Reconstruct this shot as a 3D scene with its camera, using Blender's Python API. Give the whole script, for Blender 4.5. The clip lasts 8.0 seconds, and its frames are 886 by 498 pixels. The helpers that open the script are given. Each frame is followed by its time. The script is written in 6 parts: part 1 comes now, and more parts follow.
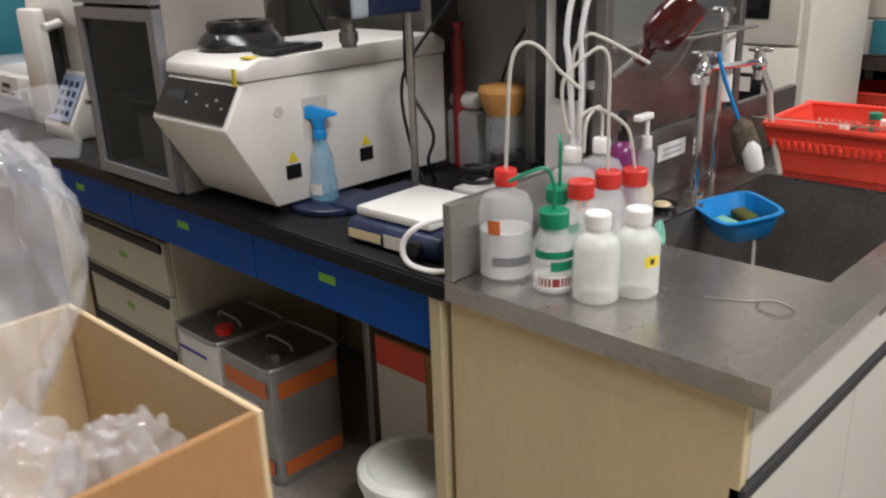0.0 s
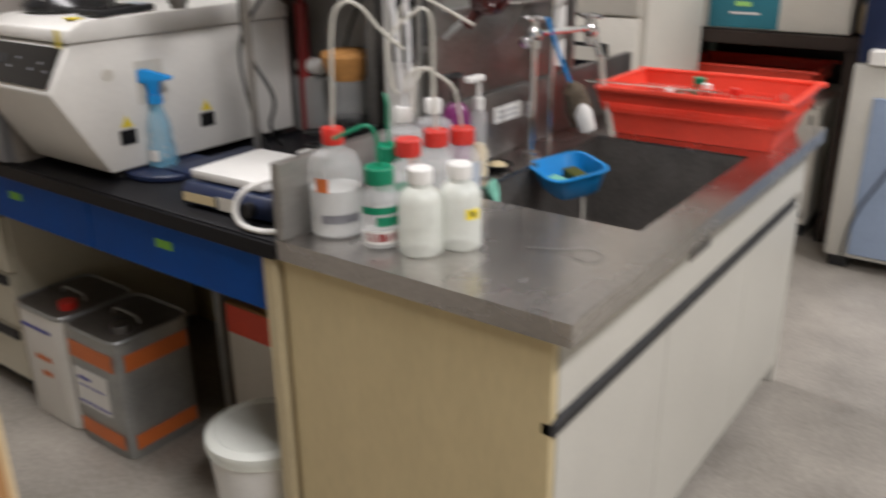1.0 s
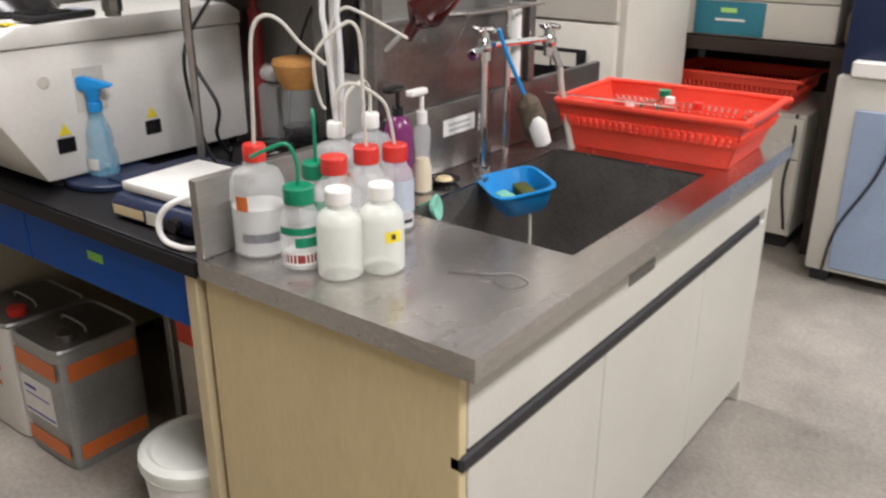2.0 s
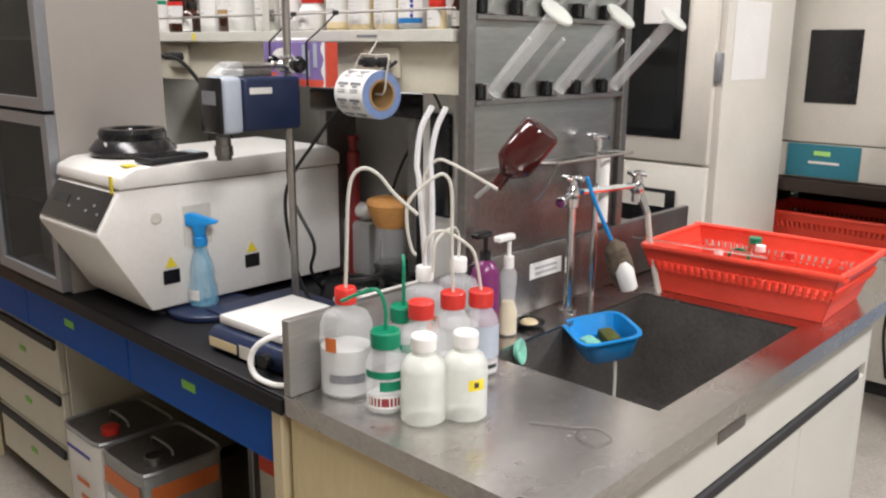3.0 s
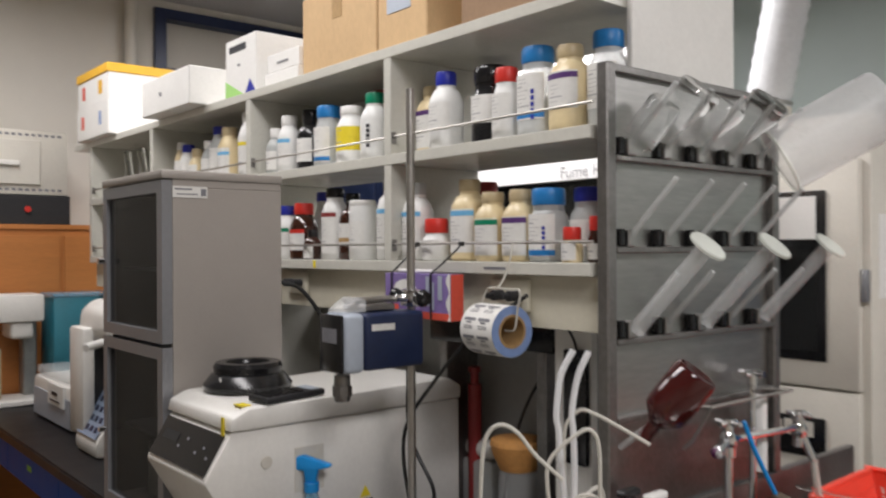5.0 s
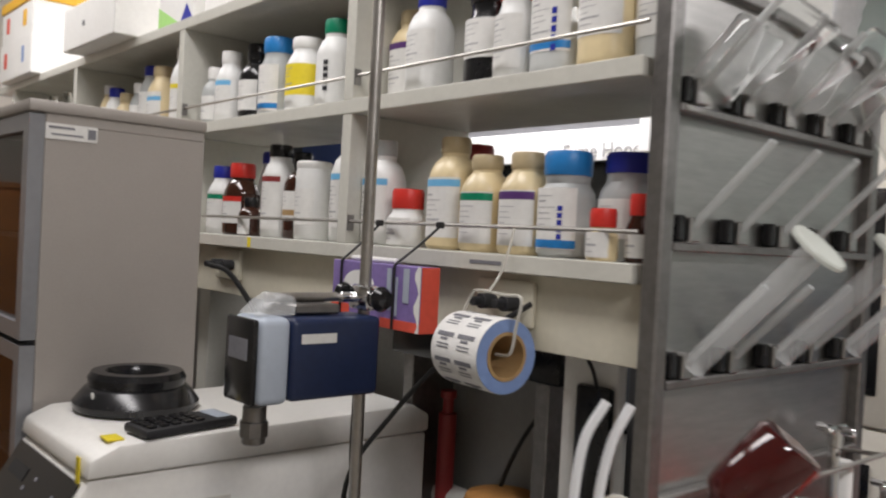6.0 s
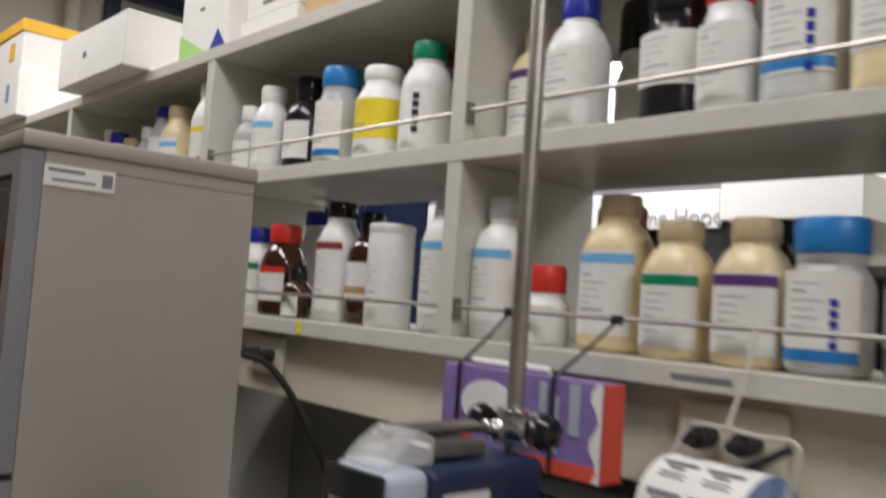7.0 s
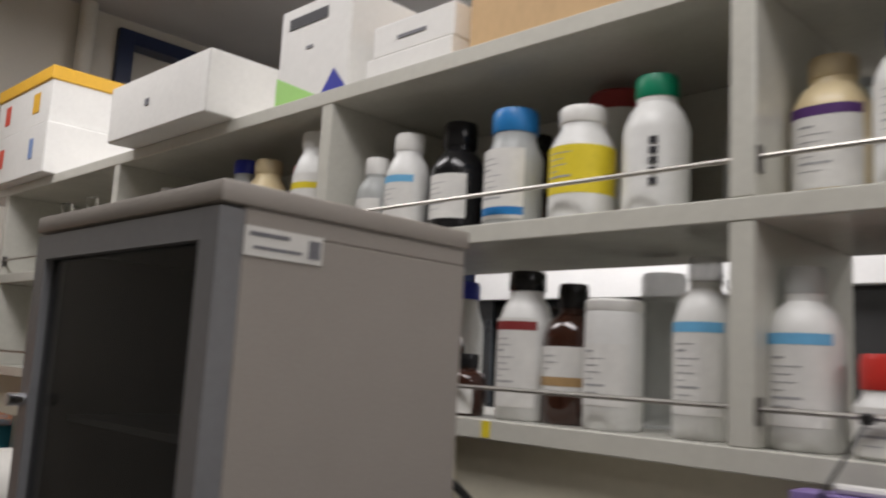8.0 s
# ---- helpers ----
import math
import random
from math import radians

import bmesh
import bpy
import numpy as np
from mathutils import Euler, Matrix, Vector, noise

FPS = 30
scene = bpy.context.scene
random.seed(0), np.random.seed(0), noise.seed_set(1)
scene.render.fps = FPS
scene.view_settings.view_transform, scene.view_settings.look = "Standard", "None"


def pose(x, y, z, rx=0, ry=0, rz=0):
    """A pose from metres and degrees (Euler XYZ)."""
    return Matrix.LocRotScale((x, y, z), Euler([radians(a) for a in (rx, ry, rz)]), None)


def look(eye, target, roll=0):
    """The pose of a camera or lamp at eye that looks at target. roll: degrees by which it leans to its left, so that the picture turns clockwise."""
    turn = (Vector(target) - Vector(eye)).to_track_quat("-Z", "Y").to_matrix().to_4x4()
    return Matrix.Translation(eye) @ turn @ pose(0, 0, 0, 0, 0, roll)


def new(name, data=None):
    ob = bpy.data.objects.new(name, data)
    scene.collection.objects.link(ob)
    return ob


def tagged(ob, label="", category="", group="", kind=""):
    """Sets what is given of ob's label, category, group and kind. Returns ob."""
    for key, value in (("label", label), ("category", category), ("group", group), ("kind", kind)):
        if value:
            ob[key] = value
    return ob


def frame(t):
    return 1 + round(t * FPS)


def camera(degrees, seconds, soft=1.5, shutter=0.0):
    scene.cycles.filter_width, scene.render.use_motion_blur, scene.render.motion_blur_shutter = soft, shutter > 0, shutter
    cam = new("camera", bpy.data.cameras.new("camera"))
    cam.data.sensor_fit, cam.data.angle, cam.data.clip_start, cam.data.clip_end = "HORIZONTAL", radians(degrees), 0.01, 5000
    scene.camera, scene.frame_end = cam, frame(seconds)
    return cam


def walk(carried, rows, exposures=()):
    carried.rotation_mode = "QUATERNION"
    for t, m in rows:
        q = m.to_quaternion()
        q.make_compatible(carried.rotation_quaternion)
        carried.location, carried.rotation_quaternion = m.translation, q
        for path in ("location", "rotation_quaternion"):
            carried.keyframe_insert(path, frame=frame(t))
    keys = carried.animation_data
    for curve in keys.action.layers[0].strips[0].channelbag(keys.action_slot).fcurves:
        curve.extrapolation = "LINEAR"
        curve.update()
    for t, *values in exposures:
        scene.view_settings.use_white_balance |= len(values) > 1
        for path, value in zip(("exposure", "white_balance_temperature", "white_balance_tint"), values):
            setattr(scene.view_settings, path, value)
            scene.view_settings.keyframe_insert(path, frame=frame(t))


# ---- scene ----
cam = camera(55.7, 8.0, soft=2.1, shutter=0.5)
PATH = [
    (0, (0.07, -0.021, 1.403), (-1.246, 1.325, 0.728), -1.9),
    (0.5, (0.129, 0.004, 1.398), (-1.155, 1.349, 0.663), -0.3),
    (1, (0.181, 0.014, 1.375), (-0.921, 1.516, 0.646), -0.6),
    (1.2, (0.217, 0.043, 1.368), (-0.797, 1.594, 0.615), -0.4),
    (2.3, (0.272, 0.171, 1.431), (-0.924, 1.61, 0.725), -0.4),
    (2.5, (0.271, 0.165, 1.448), (-0.981, 1.61, 0.859), -0.1),
    (3, (0.275, 0.153, 1.457), (-1.057, 1.57, 0.989), 0.4),
    (3.5, (0.283, 0.141, 1.483), (-1.078, 1.562, 1.125), 1.1),
    (4, (0.275, 0.118, 1.519), (-1.157, 1.504, 1.356), 0.4),
    (4.5, (0.201, 0.107, 1.53), (-1.269, 1.461, 1.455), -0.5),
    (5, (0.109, 0.223, 1.524), (-1.425, 1.506, 1.524), -0.3),
    (5.2, (0.071, 0.319, 1.522), (-1.507, 1.548, 1.543), 0.2),
    (6.3, (-0.466, 0.646, 1.512), (-1.947, 1.989, 1.487), 4.0),
    (6.5, (-0.559, 0.668, 1.506), (-2.027, 2.026, 1.521), 4.0),
    (7, (-0.776, 0.699, 1.542), (-2.247, 2.048, 1.668), 4.0),
    (7.5, (-0.991, 0.65, 1.573), (-2.374, 2.067, 1.852), 3.9),
    (8, (-1.227, 0.62, 1.563), (-2.62, 2.027, 1.84), 3.2),
]
EXPOSURES = [(0, 0.08), (1, 0.02), (2.5, 0.45), (3.5, 0.35), (4, 0.0), (4.5, -0.22), (5.2, -0.34), (6.5, -0.36), (7.0, -0.55), (7.5, -0.78), (8, -0.82)]
walk(cam, [(t, look(eye, target, roll)) for t, eye, target, roll in PATH], exposures=EXPOSURES)

# ---- world and lamps ----
world = bpy.data.worlds.new("world")
scene.world = world
world.use_nodes = True
world.node_tree.nodes["Background"].inputs[0].default_value = (0.80, 0.88, 1.0, 1)
world.node_tree.nodes["Background"].inputs[1].default_value = 0.10
CEIL = 3.0


def tube_lamp(x, y, rz, power):
    data = bpy.data.lights.new("fluorescent_light", "AREA")
    data.shape, data.size, data.size_y, data.energy, data.color = "RECTANGLE", 1.2, 0.35, power, (1.0, 0.965, 0.985)
    ob = new("fluorescent_light", data)
    ob.matrix_world = pose(x, y, CEIL - 0.11, 0, 0, rz)
    return ob


LAMPS = [(0.9, 0.45, 90, 58), (0.9, 3.2, 90, 60), (-1.6, 0.80, 0, 22), (-3.3, 0.90, 0, 22), (-2.6, 2.75, 0, 75)]
for lamp in LAMPS:
    tube_lamp(*lamp)


# ---- materials ----
def mat(name, col, rough=0.5, metal=0.0, var=0.10, scale=6.0, bump=0.03, bscale=90.0, trans=0.0, ior=1.46, coat=0.0, emit=0.0, stretch=(1, 1, 1), rvar=0.12, alpha=1.0, spec=0.5):
    m = bpy.data.materials.new(name)
    m.use_nodes = True
    t = m.node_tree
    b = t.nodes["Principled BSDF"]
    co = t.nodes.new("ShaderNodeTexCoord")
    mp = t.nodes.new("ShaderNodeMapping")
    mp.inputs["Scale"].default_value = stretch
    t.links.new(co.outputs["Object"], mp.inputs["Vector"])
    big = t.nodes.new("ShaderNodeTexNoise")
    big.inputs["Scale"].default_value = scale
    big.inputs["Detail"].default_value = 5
    big.inputs["Roughness"].default_value = 0.65
    fine = t.nodes.new("ShaderNodeTexNoise")
    fine.inputs["Scale"].default_value = bscale
    fine.inputs["Detail"].default_value = 3
    for n in (big, fine):
        t.links.new(mp.outputs["Vector"], n.inputs["Vector"])
    mix = t.nodes.new("ShaderNodeMix")
    mix.data_type = "RGBA"
    mix.inputs["A"].default_value = (*[max(0, c * (1 - var * 1.6)) for c in col], 1)
    mix.inputs["B"].default_value = (*[min(1, c * (1 + var)) for c in col], 1)
    add = t.nodes.new("ShaderNodeMath")
    add.operation = "MULTIPLY_ADD"
    add.inputs[1].default_value = 0.35
    t.links.new(fine.outputs["Fac"], add.inputs[0])
    sc = t.nodes.new("ShaderNodeMath")
    sc.operation = "MULTIPLY"
    sc.inputs[1].default_value = 0.65
    t.links.new(big.outputs["Fac"], sc.inputs[0])
    t.links.new(sc.outputs[0], add.inputs[2])
    rmp = t.nodes.new("ShaderNodeMapRange")
    rmp.inputs["From Min"].default_value, rmp.inputs["From Max"].default_value = 0.3, 0.7
    t.links.new(add.outputs[0], rmp.inputs["Value"])
    t.links.new(rmp.outputs["Result"], mix.inputs["Factor"])
    t.links.new(mix.outputs["Result"], b.inputs["Base Color"])
    rr = t.nodes.new("ShaderNodeMapRange")
    rr.inputs["To Min"].default_value, rr.inputs["To Max"].default_value = max(0.02, rough - rvar), min(1, rough + rvar)
    t.links.new(big.outputs["Fac"], rr.inputs["Value"])
    t.links.new(rr.outputs["Result"], b.inputs["Roughness"])
    if bump:
        bp = t.nodes.new("ShaderNodeBump")
        bp.inputs["Strength"].default_value, bp.inputs["Distance"].default_value = bump, 0.004
        t.links.new(fine.outputs["Fac"], bp.inputs["Height"])
        t.links.new(bp.outputs["Normal"], b.inputs["Normal"])
    b.inputs["Metallic"].default_value = metal
    b.inputs["Specular IOR Level"].default_value = spec
    b.inputs["Transmission Weight"].default_value = trans
    b.inputs["IOR"].default_value = ior
    b.inputs["Coat Weight"].default_value = coat
    b.inputs["Alpha"].default_value = alpha
    if emit:
        b.inputs["Emission Color"].default_value = (*col, 1)
        b.inputs["Emission Strength"].default_value = emit
    return m


M = {
    "floor": mat("terrazzo_floor", (0.30, 0.275, 0.24), 0.38, var=0.28, scale=2.2, bscale=70, bump=0.02),
    "wall": mat("wall_paint", (0.56, 0.53, 0.47), 0.75, var=0.06, scale=1.5, bump=0.05, bscale=160),
    "wall_green": mat("green_grey_wall_paint", (0.42, 0.48, 0.45), 0.6, var=0.07, scale=1.2, bump=0.04, bscale=160),
    "ceiling": mat("ceiling_board", (0.50, 0.49, 0.48), 0.85, var=0.06, scale=2, bump=0.1, bscale=200),
    "laminate": mat("grey_white_laminate", (0.60, 0.585, 0.53), 0.4, var=0.05, scale=4, bump=0.01),
    "tan": mat("tan_laminate", (0.62, 0.515, 0.30), 0.5, var=0.08, scale=5, bump=0.02, stretch=(1, 1, 0.3)),
    "cream": mat("cream_edge_laminate", (0.56, 0.475, 0.30), 0.45, var=0.06),
    "steel": mat("brushed_stainless_steel", (0.46, 0.45, 0.435), 0.36, 1.0, var=0.14, scale=5, bump=0.04, bscale=140, stretch=(1, 0.15, 1), rvar=0.14),
    "steel_worn": mat("scratched_stainless_steel", (0.58, 0.56, 0.54), 0.26, 1.0, var=0.16, scale=5, bump=0.012, bscale=150, stretch=(0.6, 0.35, 1), rvar=0.2),
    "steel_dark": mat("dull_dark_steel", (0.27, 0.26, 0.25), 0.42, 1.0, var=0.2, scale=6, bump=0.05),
    # Darker, rougher and less metallic than the deck's steel_worn.
    "basin": mat("dark_basin_steel", (0.25, 0.235, 0.22), 0.42, 0.75, var=0.25, scale=7, bump=0.04),
    "chrome": mat("chrome", (0.82, 0.82, 0.83), 0.08, 1.0, var=0.05, bump=0, rvar=0.05),
    "rod": mat("steel_rod", (0.44, 0.42, 0.39), 0.40, 1.0, var=0.12, scale=20, bump=0.02),
    "black_top": mat("black_resin_worktop", (0.006, 0.006, 0.008), 0.42, var=0.3, scale=5, bump=0.04, spec=0.28),
    "blue": mat("blue_painted_steel", (0.0, 0.068, 0.34), 0.5, var=0.12, scale=5, bump=0.02, spec=0.2),
    "shelf": mat("pale_grey_shelf_laminate", (0.60, 0.59, 0.53), 0.24, var=0.06, scale=5, bump=0.012, rvar=0.08),
    "panel": mat("beige_panel", (0.60, 0.565, 0.455), 0.5, var=0.06, scale=4, bump=0.015),
    # Near black: shade inside the dry cabinet and side cupboard, also the centrifuge display.
    "cab_in": mat("shade_and_display_black", (0.022, 0.022, 0.022), 0.7),
    "cab": mat("grey_beige_powder_coat", (0.36, 0.33, 0.30), 0.45, var=0.05, scale=4, bump=0.06, bscale=260),
    "cab_frame": mat("grey_metal_frame", (0.27, 0.275, 0.29), 0.38, 0.4, var=0.08),
    "dark_glass": mat("smoked_glass", (0.02, 0.021, 0.021), 0.06, var=0.1, bump=0, alpha=0.45, rvar=0.02, spec=0.3),
    "white": mat("white_enamel", (0.78, 0.765, 0.725), 0.38, var=0.05, scale=6, bump=0.02),
    "offwhite": mat("off_white_enamel", (0.66, 0.63, 0.56), 0.4, var=0.05, scale=5, bump=0.02),
    "white_plastic": mat("white_plastic", (0.80, 0.79, 0.76), 0.4, var=0.05, bump=0.01),
    "black": mat("black_plastic", (0.012, 0.012, 0.013), 0.20, var=0.3, bump=0.02, rvar=0.08),
    "black_matt": mat("matt_black_plastic", (0.022, 0.022, 0.024), 0.6, var=0.25, bump=0.05),
    "navy": mat("navy_plastic", (0.012, 0.022, 0.065), 0.4, var=0.15, bump=0.02),
    "grey_plastic": mat("pale_blue_grey_plastic", (0.42, 0.47, 0.54), 0.45, var=0.06, bump=0.01),
    "teal": mat("teal_plastic", (0.03, 0.19, 0.25), 0.45, var=0.12),
    "orange": mat("orange_wood", (0.52, 0.20, 0.055), 0.45, var=0.14, scale=3, stretch=(1, 0.3, 3), bump=0.03),
    "dark_wood": mat("dark_brown_wood", (0.035, 0.022, 0.017), 0.45, var=0.25, scale=4, stretch=(0.3, 1, 3), bump=0.05),
    "card": mat("brown_cardboard", (0.36, 0.19, 0.075), 0.8, var=0.12, scale=5, bump=0.08, bscale=150, stretch=(1, 1, 0.4)),
    "card_in": mat("raw_cardboard_inside", (0.60, 0.46, 0.27), 0.85, var=0.1, scale=5, bump=0.06),
    "paper": mat("white_paper", (0.80, 0.79, 0.76), 0.7, var=0.04, bump=0.01),
    "label": mat("paper_label", (0.74, 0.73, 0.70), 0.6, var=0.06, scale=25, bump=0.01),
    "print": mat("grey_print", (0.20, 0.20, 0.22), 0.7, var=0.2, bump=0),
    "ink": mat("black_ink", (0.02, 0.02, 0.025), 0.6, var=0.1, bump=0),
    "yellow": mat("yellow_paper", (0.80, 0.64, 0.03), 0.55, var=0.08),
    "amber_yellow": mat("yellow_orange_card", (0.80, 0.45, 0.04), 0.6, var=0.06),
    "green_tape": mat("green_tape", (0.20, 0.50, 0.05), 0.5, var=0.1),
    "lime": mat("lime_print", (0.38, 0.70, 0.20), 0.6, var=0.05),
    "green": mat("green_plastic", (0.0, 0.22, 0.11), 0.4, var=0.1),
    "red": mat("red_plastic", (0.62, 0.035, 0.025), 0.38, var=0.1),
    "red_dark": mat("dark_red_plastic", (0.30, 0.03, 0.03), 0.4, var=0.1),
    "basket": mat("orange_red_plastic", (0.80, 0.065, 0.035), 0.35, var=0.08, trans=0.0),
    "cap_blue": mat("blue_cap_plastic", (0.02, 0.20, 0.52), 0.38, var=0.1),
    "cap_navy": mat("dark_blue_cap_plastic", (0.02, 0.03, 0.34), 0.38, var=0.1),
    "sky": mat("light_blue_print", (0.16, 0.46, 0.74), 0.55, var=0.05, bump=0),
    "violet": mat("violet_print", (0.09, 0.03, 0.16), 0.55, var=0.05, bump=0),
    "maroon": mat("maroon_print", (0.25, 0.03, 0.03), 0.55, var=0.05, bump=0),
    "hdpe": mat("white_hdpe", (0.76, 0.76, 0.74), 0.38, var=0.05, scale=12, bump=0.01),
    "milky": mat("milky_plastic", (0.84, 0.87, 0.80), 0.34, var=0.04, scale=10, bump=0.01, alpha=0.58),
    "cream_hdpe": mat("cream_hdpe", (0.73, 0.60, 0.36), 0.34, var=0.06, scale=12, bump=0.01),
    "cream_cap": mat("beige_cap", (0.50, 0.40, 0.24), 0.4, var=0.08),
    "clear": mat("frosted_clear_plastic", (0.90, 0.92, 0.92), 0.25, var=0.03, bump=0.01, alpha=0.27, rvar=0.06),
    "grey_clear": mat("grey_translucent_plastic", (0.66, 0.68, 0.67), 0.32, var=0.06, bump=0.01, alpha=0.62),
    "glass": mat("clear_glass", (0.97, 0.99, 0.98), 0.03, var=0.0, bump=0, trans=1.0, rvar=0.01),
    "thin_glass": mat("thin_clear_glass", (0.95, 0.97, 0.97), 0.02, var=0.0, bump=0, trans=1.0, ior=1.06, coat=1.0, rvar=0.01),
    "jug": mat("milky_polypropylene", (0.86, 0.87, 0.87), 0.3, var=0.04, bump=0.01, alpha=0.50),
    "sleeve": mat("clear_silicone_sleeve", (0.92, 0.93, 0.94), 0.12, var=0.03, bump=0, alpha=0.72, coat=0.6),
    "fine_print": mat("faded_fine_print", (0.40, 0.40, 0.41), 0.65, var=0.15, bump=0),
    "pale_card": mat("pale_cardboard", (0.60, 0.41, 0.22), 0.8, var=0.10, scale=5, bump=0.08, bscale=150, stretch=(1, 1, 0.4)),
    "grey_panel": mat("grey_back_panel", (0.30, 0.30, 0.285), 0.5, var=0.08, scale=4, bump=0.02),
    "duct": mat("grey_white_duct_foil", (0.60, 0.61, 0.62), 0.45, var=0.08, bump=0.05, bscale=60),
    "amber": mat("amber_glass", (0.055, 0.018, 0.010), 0.10, var=0.2, bump=0, trans=0.25, coat=0.4, rvar=0.04),
    "brown_glass": mat("red_brown_glass", (0.075, 0.010, 0.009), 0.09, var=0.2, bump=0, trans=0.3, coat=0.4, rvar=0.04),
    "liquid": mat("cloudy_liquid", (0.78, 0.78, 0.76), 0.12, var=0.04, bump=0, alpha=0.55),
    "blue_clear": mat("blue_translucent_plastic", (0.25, 0.58, 0.80), 0.15, var=0.08, bump=0, alpha=0.42, coat=0.5),
    "blue_plastic": mat("bright_blue_plastic", (0.01, 0.27, 0.68), 0.35, var=0.08),
    "purple": mat("purple_plastic", (0.17, 0.025, 0.12), 0.25, var=0.1),
    "sponge": mat("green_sponge", (0.10, 0.11, 0.02), 0.95, var=0.3, scale=40, bump=0.5),
    "mint": mat("mint_sponge", (0.25, 0.62, 0.48), 0.9, var=0.15, scale=40, bump=0.4),
    "wood_lid": mat("orange_cork", (0.68, 0.33, 0.10), 0.7, var=0.12, scale=30, bump=0.2),
    "hose": mat("milky_rubber_hose", (0.66, 0.64, 0.57), 0.4, var=0.06, bump=0.02, alpha=0.78),
    "cable": mat("black_rubber_cable", (0.016, 0.016, 0.016), 0.5, var=0.2, bump=0.02),
    "film_bag": mat("clear_plastic_film", (0.90, 0.91, 0.94), 0.08, var=0.05, scale=20, bump=0.25, bscale=30, alpha=0.20, coat=1.0, rvar=0.04),
    "tin": mat("grey_tin", (0.36, 0.37, 0.36), 0.38, 0.5, var=0.14, scale=8, bump=0.03),
    "tin_top": mat("dusty_tin_top", (0.16, 0.145, 0.13), 0.5, 0.4, var=0.25, scale=9, bump=0.05),
    "orange_print": mat("orange_print", (0.62, 0.16, 0.04), 0.5, var=0.1),
    "hood_white": mat("white_hood_panel", (0.80, 0.80, 0.79), 0.4, var=0.03),
    "hood_dark": mat("dark_hood_interior", (0.045, 0.05, 0.055), 0.3, var=0.2),
    "blue_grey": mat("blue_grey_enamel", (0.30, 0.38, 0.52), 0.4, var=0.08, scale=4),
    "roll_blue": mat("blue_liner_paper", (0.22, 0.32, 0.58), 0.5, var=0.08, scale=30),
    "core": mat("cardboard_core", (0.42, 0.27, 0.12), 0.75, var=0.15, scale=20),
    "glove_violet": mat("violet_carton_print", (0.24, 0.17, 0.42), 0.55, var=0.15, scale=9),
    "glove_red": mat("red_carton_print", (0.75, 0.10, 0.06), 0.55, var=0.1),
    "diffuser": mat("lamp_diffuser", (1.0, 0.97, 0.92), 0.5, var=0.0, bump=0, emit=4.0),
    "brown_box": mat("brown_fibreboard", (0.30, 0.19, 0.11), 0.7, var=0.12),
    "bristle": mat("brown_bristles", (0.13, 0.10, 0.07), 0.9, var=0.4, scale=60, bump=0.6),
}


# ---- mesh helpers ----
def box(x0, y0, z0, x1, y1, z1, bevel=0.002, seg=1):
    bm = bmesh.new()
    vs = [bm.verts.new((x, y, z)) for z in (z0, z1) for y in (y0, y1) for x in (x0, x1)]
    for f in ((0, 2, 3, 1), (4, 5, 7, 6), (0, 1, 5, 4), (2, 6, 7, 3), (0, 4, 6, 2), (1, 3, 7, 5)):
        bm.faces.new([vs[i] for i in f])
    if bevel:
        b = min(bevel, 0.45 * min(abs(x1 - x0), abs(y1 - y0), abs(z1 - z0)))
        bmesh.ops.bevel(bm, geom=bm.edges[:], offset=b, segments=seg, affect="EDGES", profile=0.5)
    return bm


def join(*bms):
    out = bmesh.new()
    for b in bms:
        me = bpy.data.meshes.new("tmp")
        b.to_mesh(me)
        b.free()
        out.from_mesh(me)
        bpy.data.meshes.remove(me)
    return out


def moved(bm, m):
    bmesh.ops.transform(bm, matrix=m, verts=bm.verts)
    return bm


def squash(a, sq):
    if sq <= 2:
        return 1.0
    c, s = abs(math.cos(a)), abs(math.sin(a))
    return (c ** sq + s ** sq) ** (-1.0 / sq)


def lathe(profile, seg=28, sq=2.0, close=True):
    """Turns (radius, height) pairs round z; sq above 2 gives a rounded square."""
    bm = bmesh.new()
    rings = []
    for r, z, *k in profile:
        n = k[0] if k else sq
        rings.append([bm.verts.new((r * squash(2 * math.pi * i / seg, n) * math.cos(2 * math.pi * i / seg), r * squash(2 * math.pi * i / seg, n) * math.sin(2 * math.pi * i / seg), z)) for i in range(seg)])
    for a, b in zip(rings, rings[1:]):
        for i in range(seg):
            bm.faces.new((a[i], a[(i + 1) % seg], b[(i + 1) % seg], b[i]))
    if close:
        if profile[0][0] > 1e-4:
            bm.faces.new(rings[0][::-1])
        if profile[-1][0] > 1e-4:
            bm.faces.new(rings[-1])
    return bm


def cyl(r, z0, z1, seg=20, x=0, y=0, b=0.001):
    bm = lathe([(r - b, z0), (r, z0 + b), (r, z1 - b), (r - b, z1)], seg)
    return moved(bm, Matrix.Translation((x, y, 0)))


def between(p, q, r, seg=12):
    p, q = Vector(p), Vector(q)
    bm = cyl(r, 0, (q - p).length, seg)
    return moved(bm, Matrix.Translation(p) @ (q - p).to_track_quat("Z", "Y").to_matrix().to_4x4())


def spline(pts, n=8):
    pts = [Vector(p) for p in pts]
    ext = [2 * pts[0] - pts[1], *pts, 2 * pts[-1] - pts[-2]]
    out = []
    for i in range(1, len(ext) - 2):
        a, b, c, d = ext[i - 1:i + 3]
        for k in range(n):
            t = k / n
            out.append(0.5 * (2 * b + (c - a) * t + (2 * a - 5 * b + 4 * c - d) * t * t + (3 * b - a - 3 * c + d) * t ** 3))
    out.append(pts[-1])
    return out


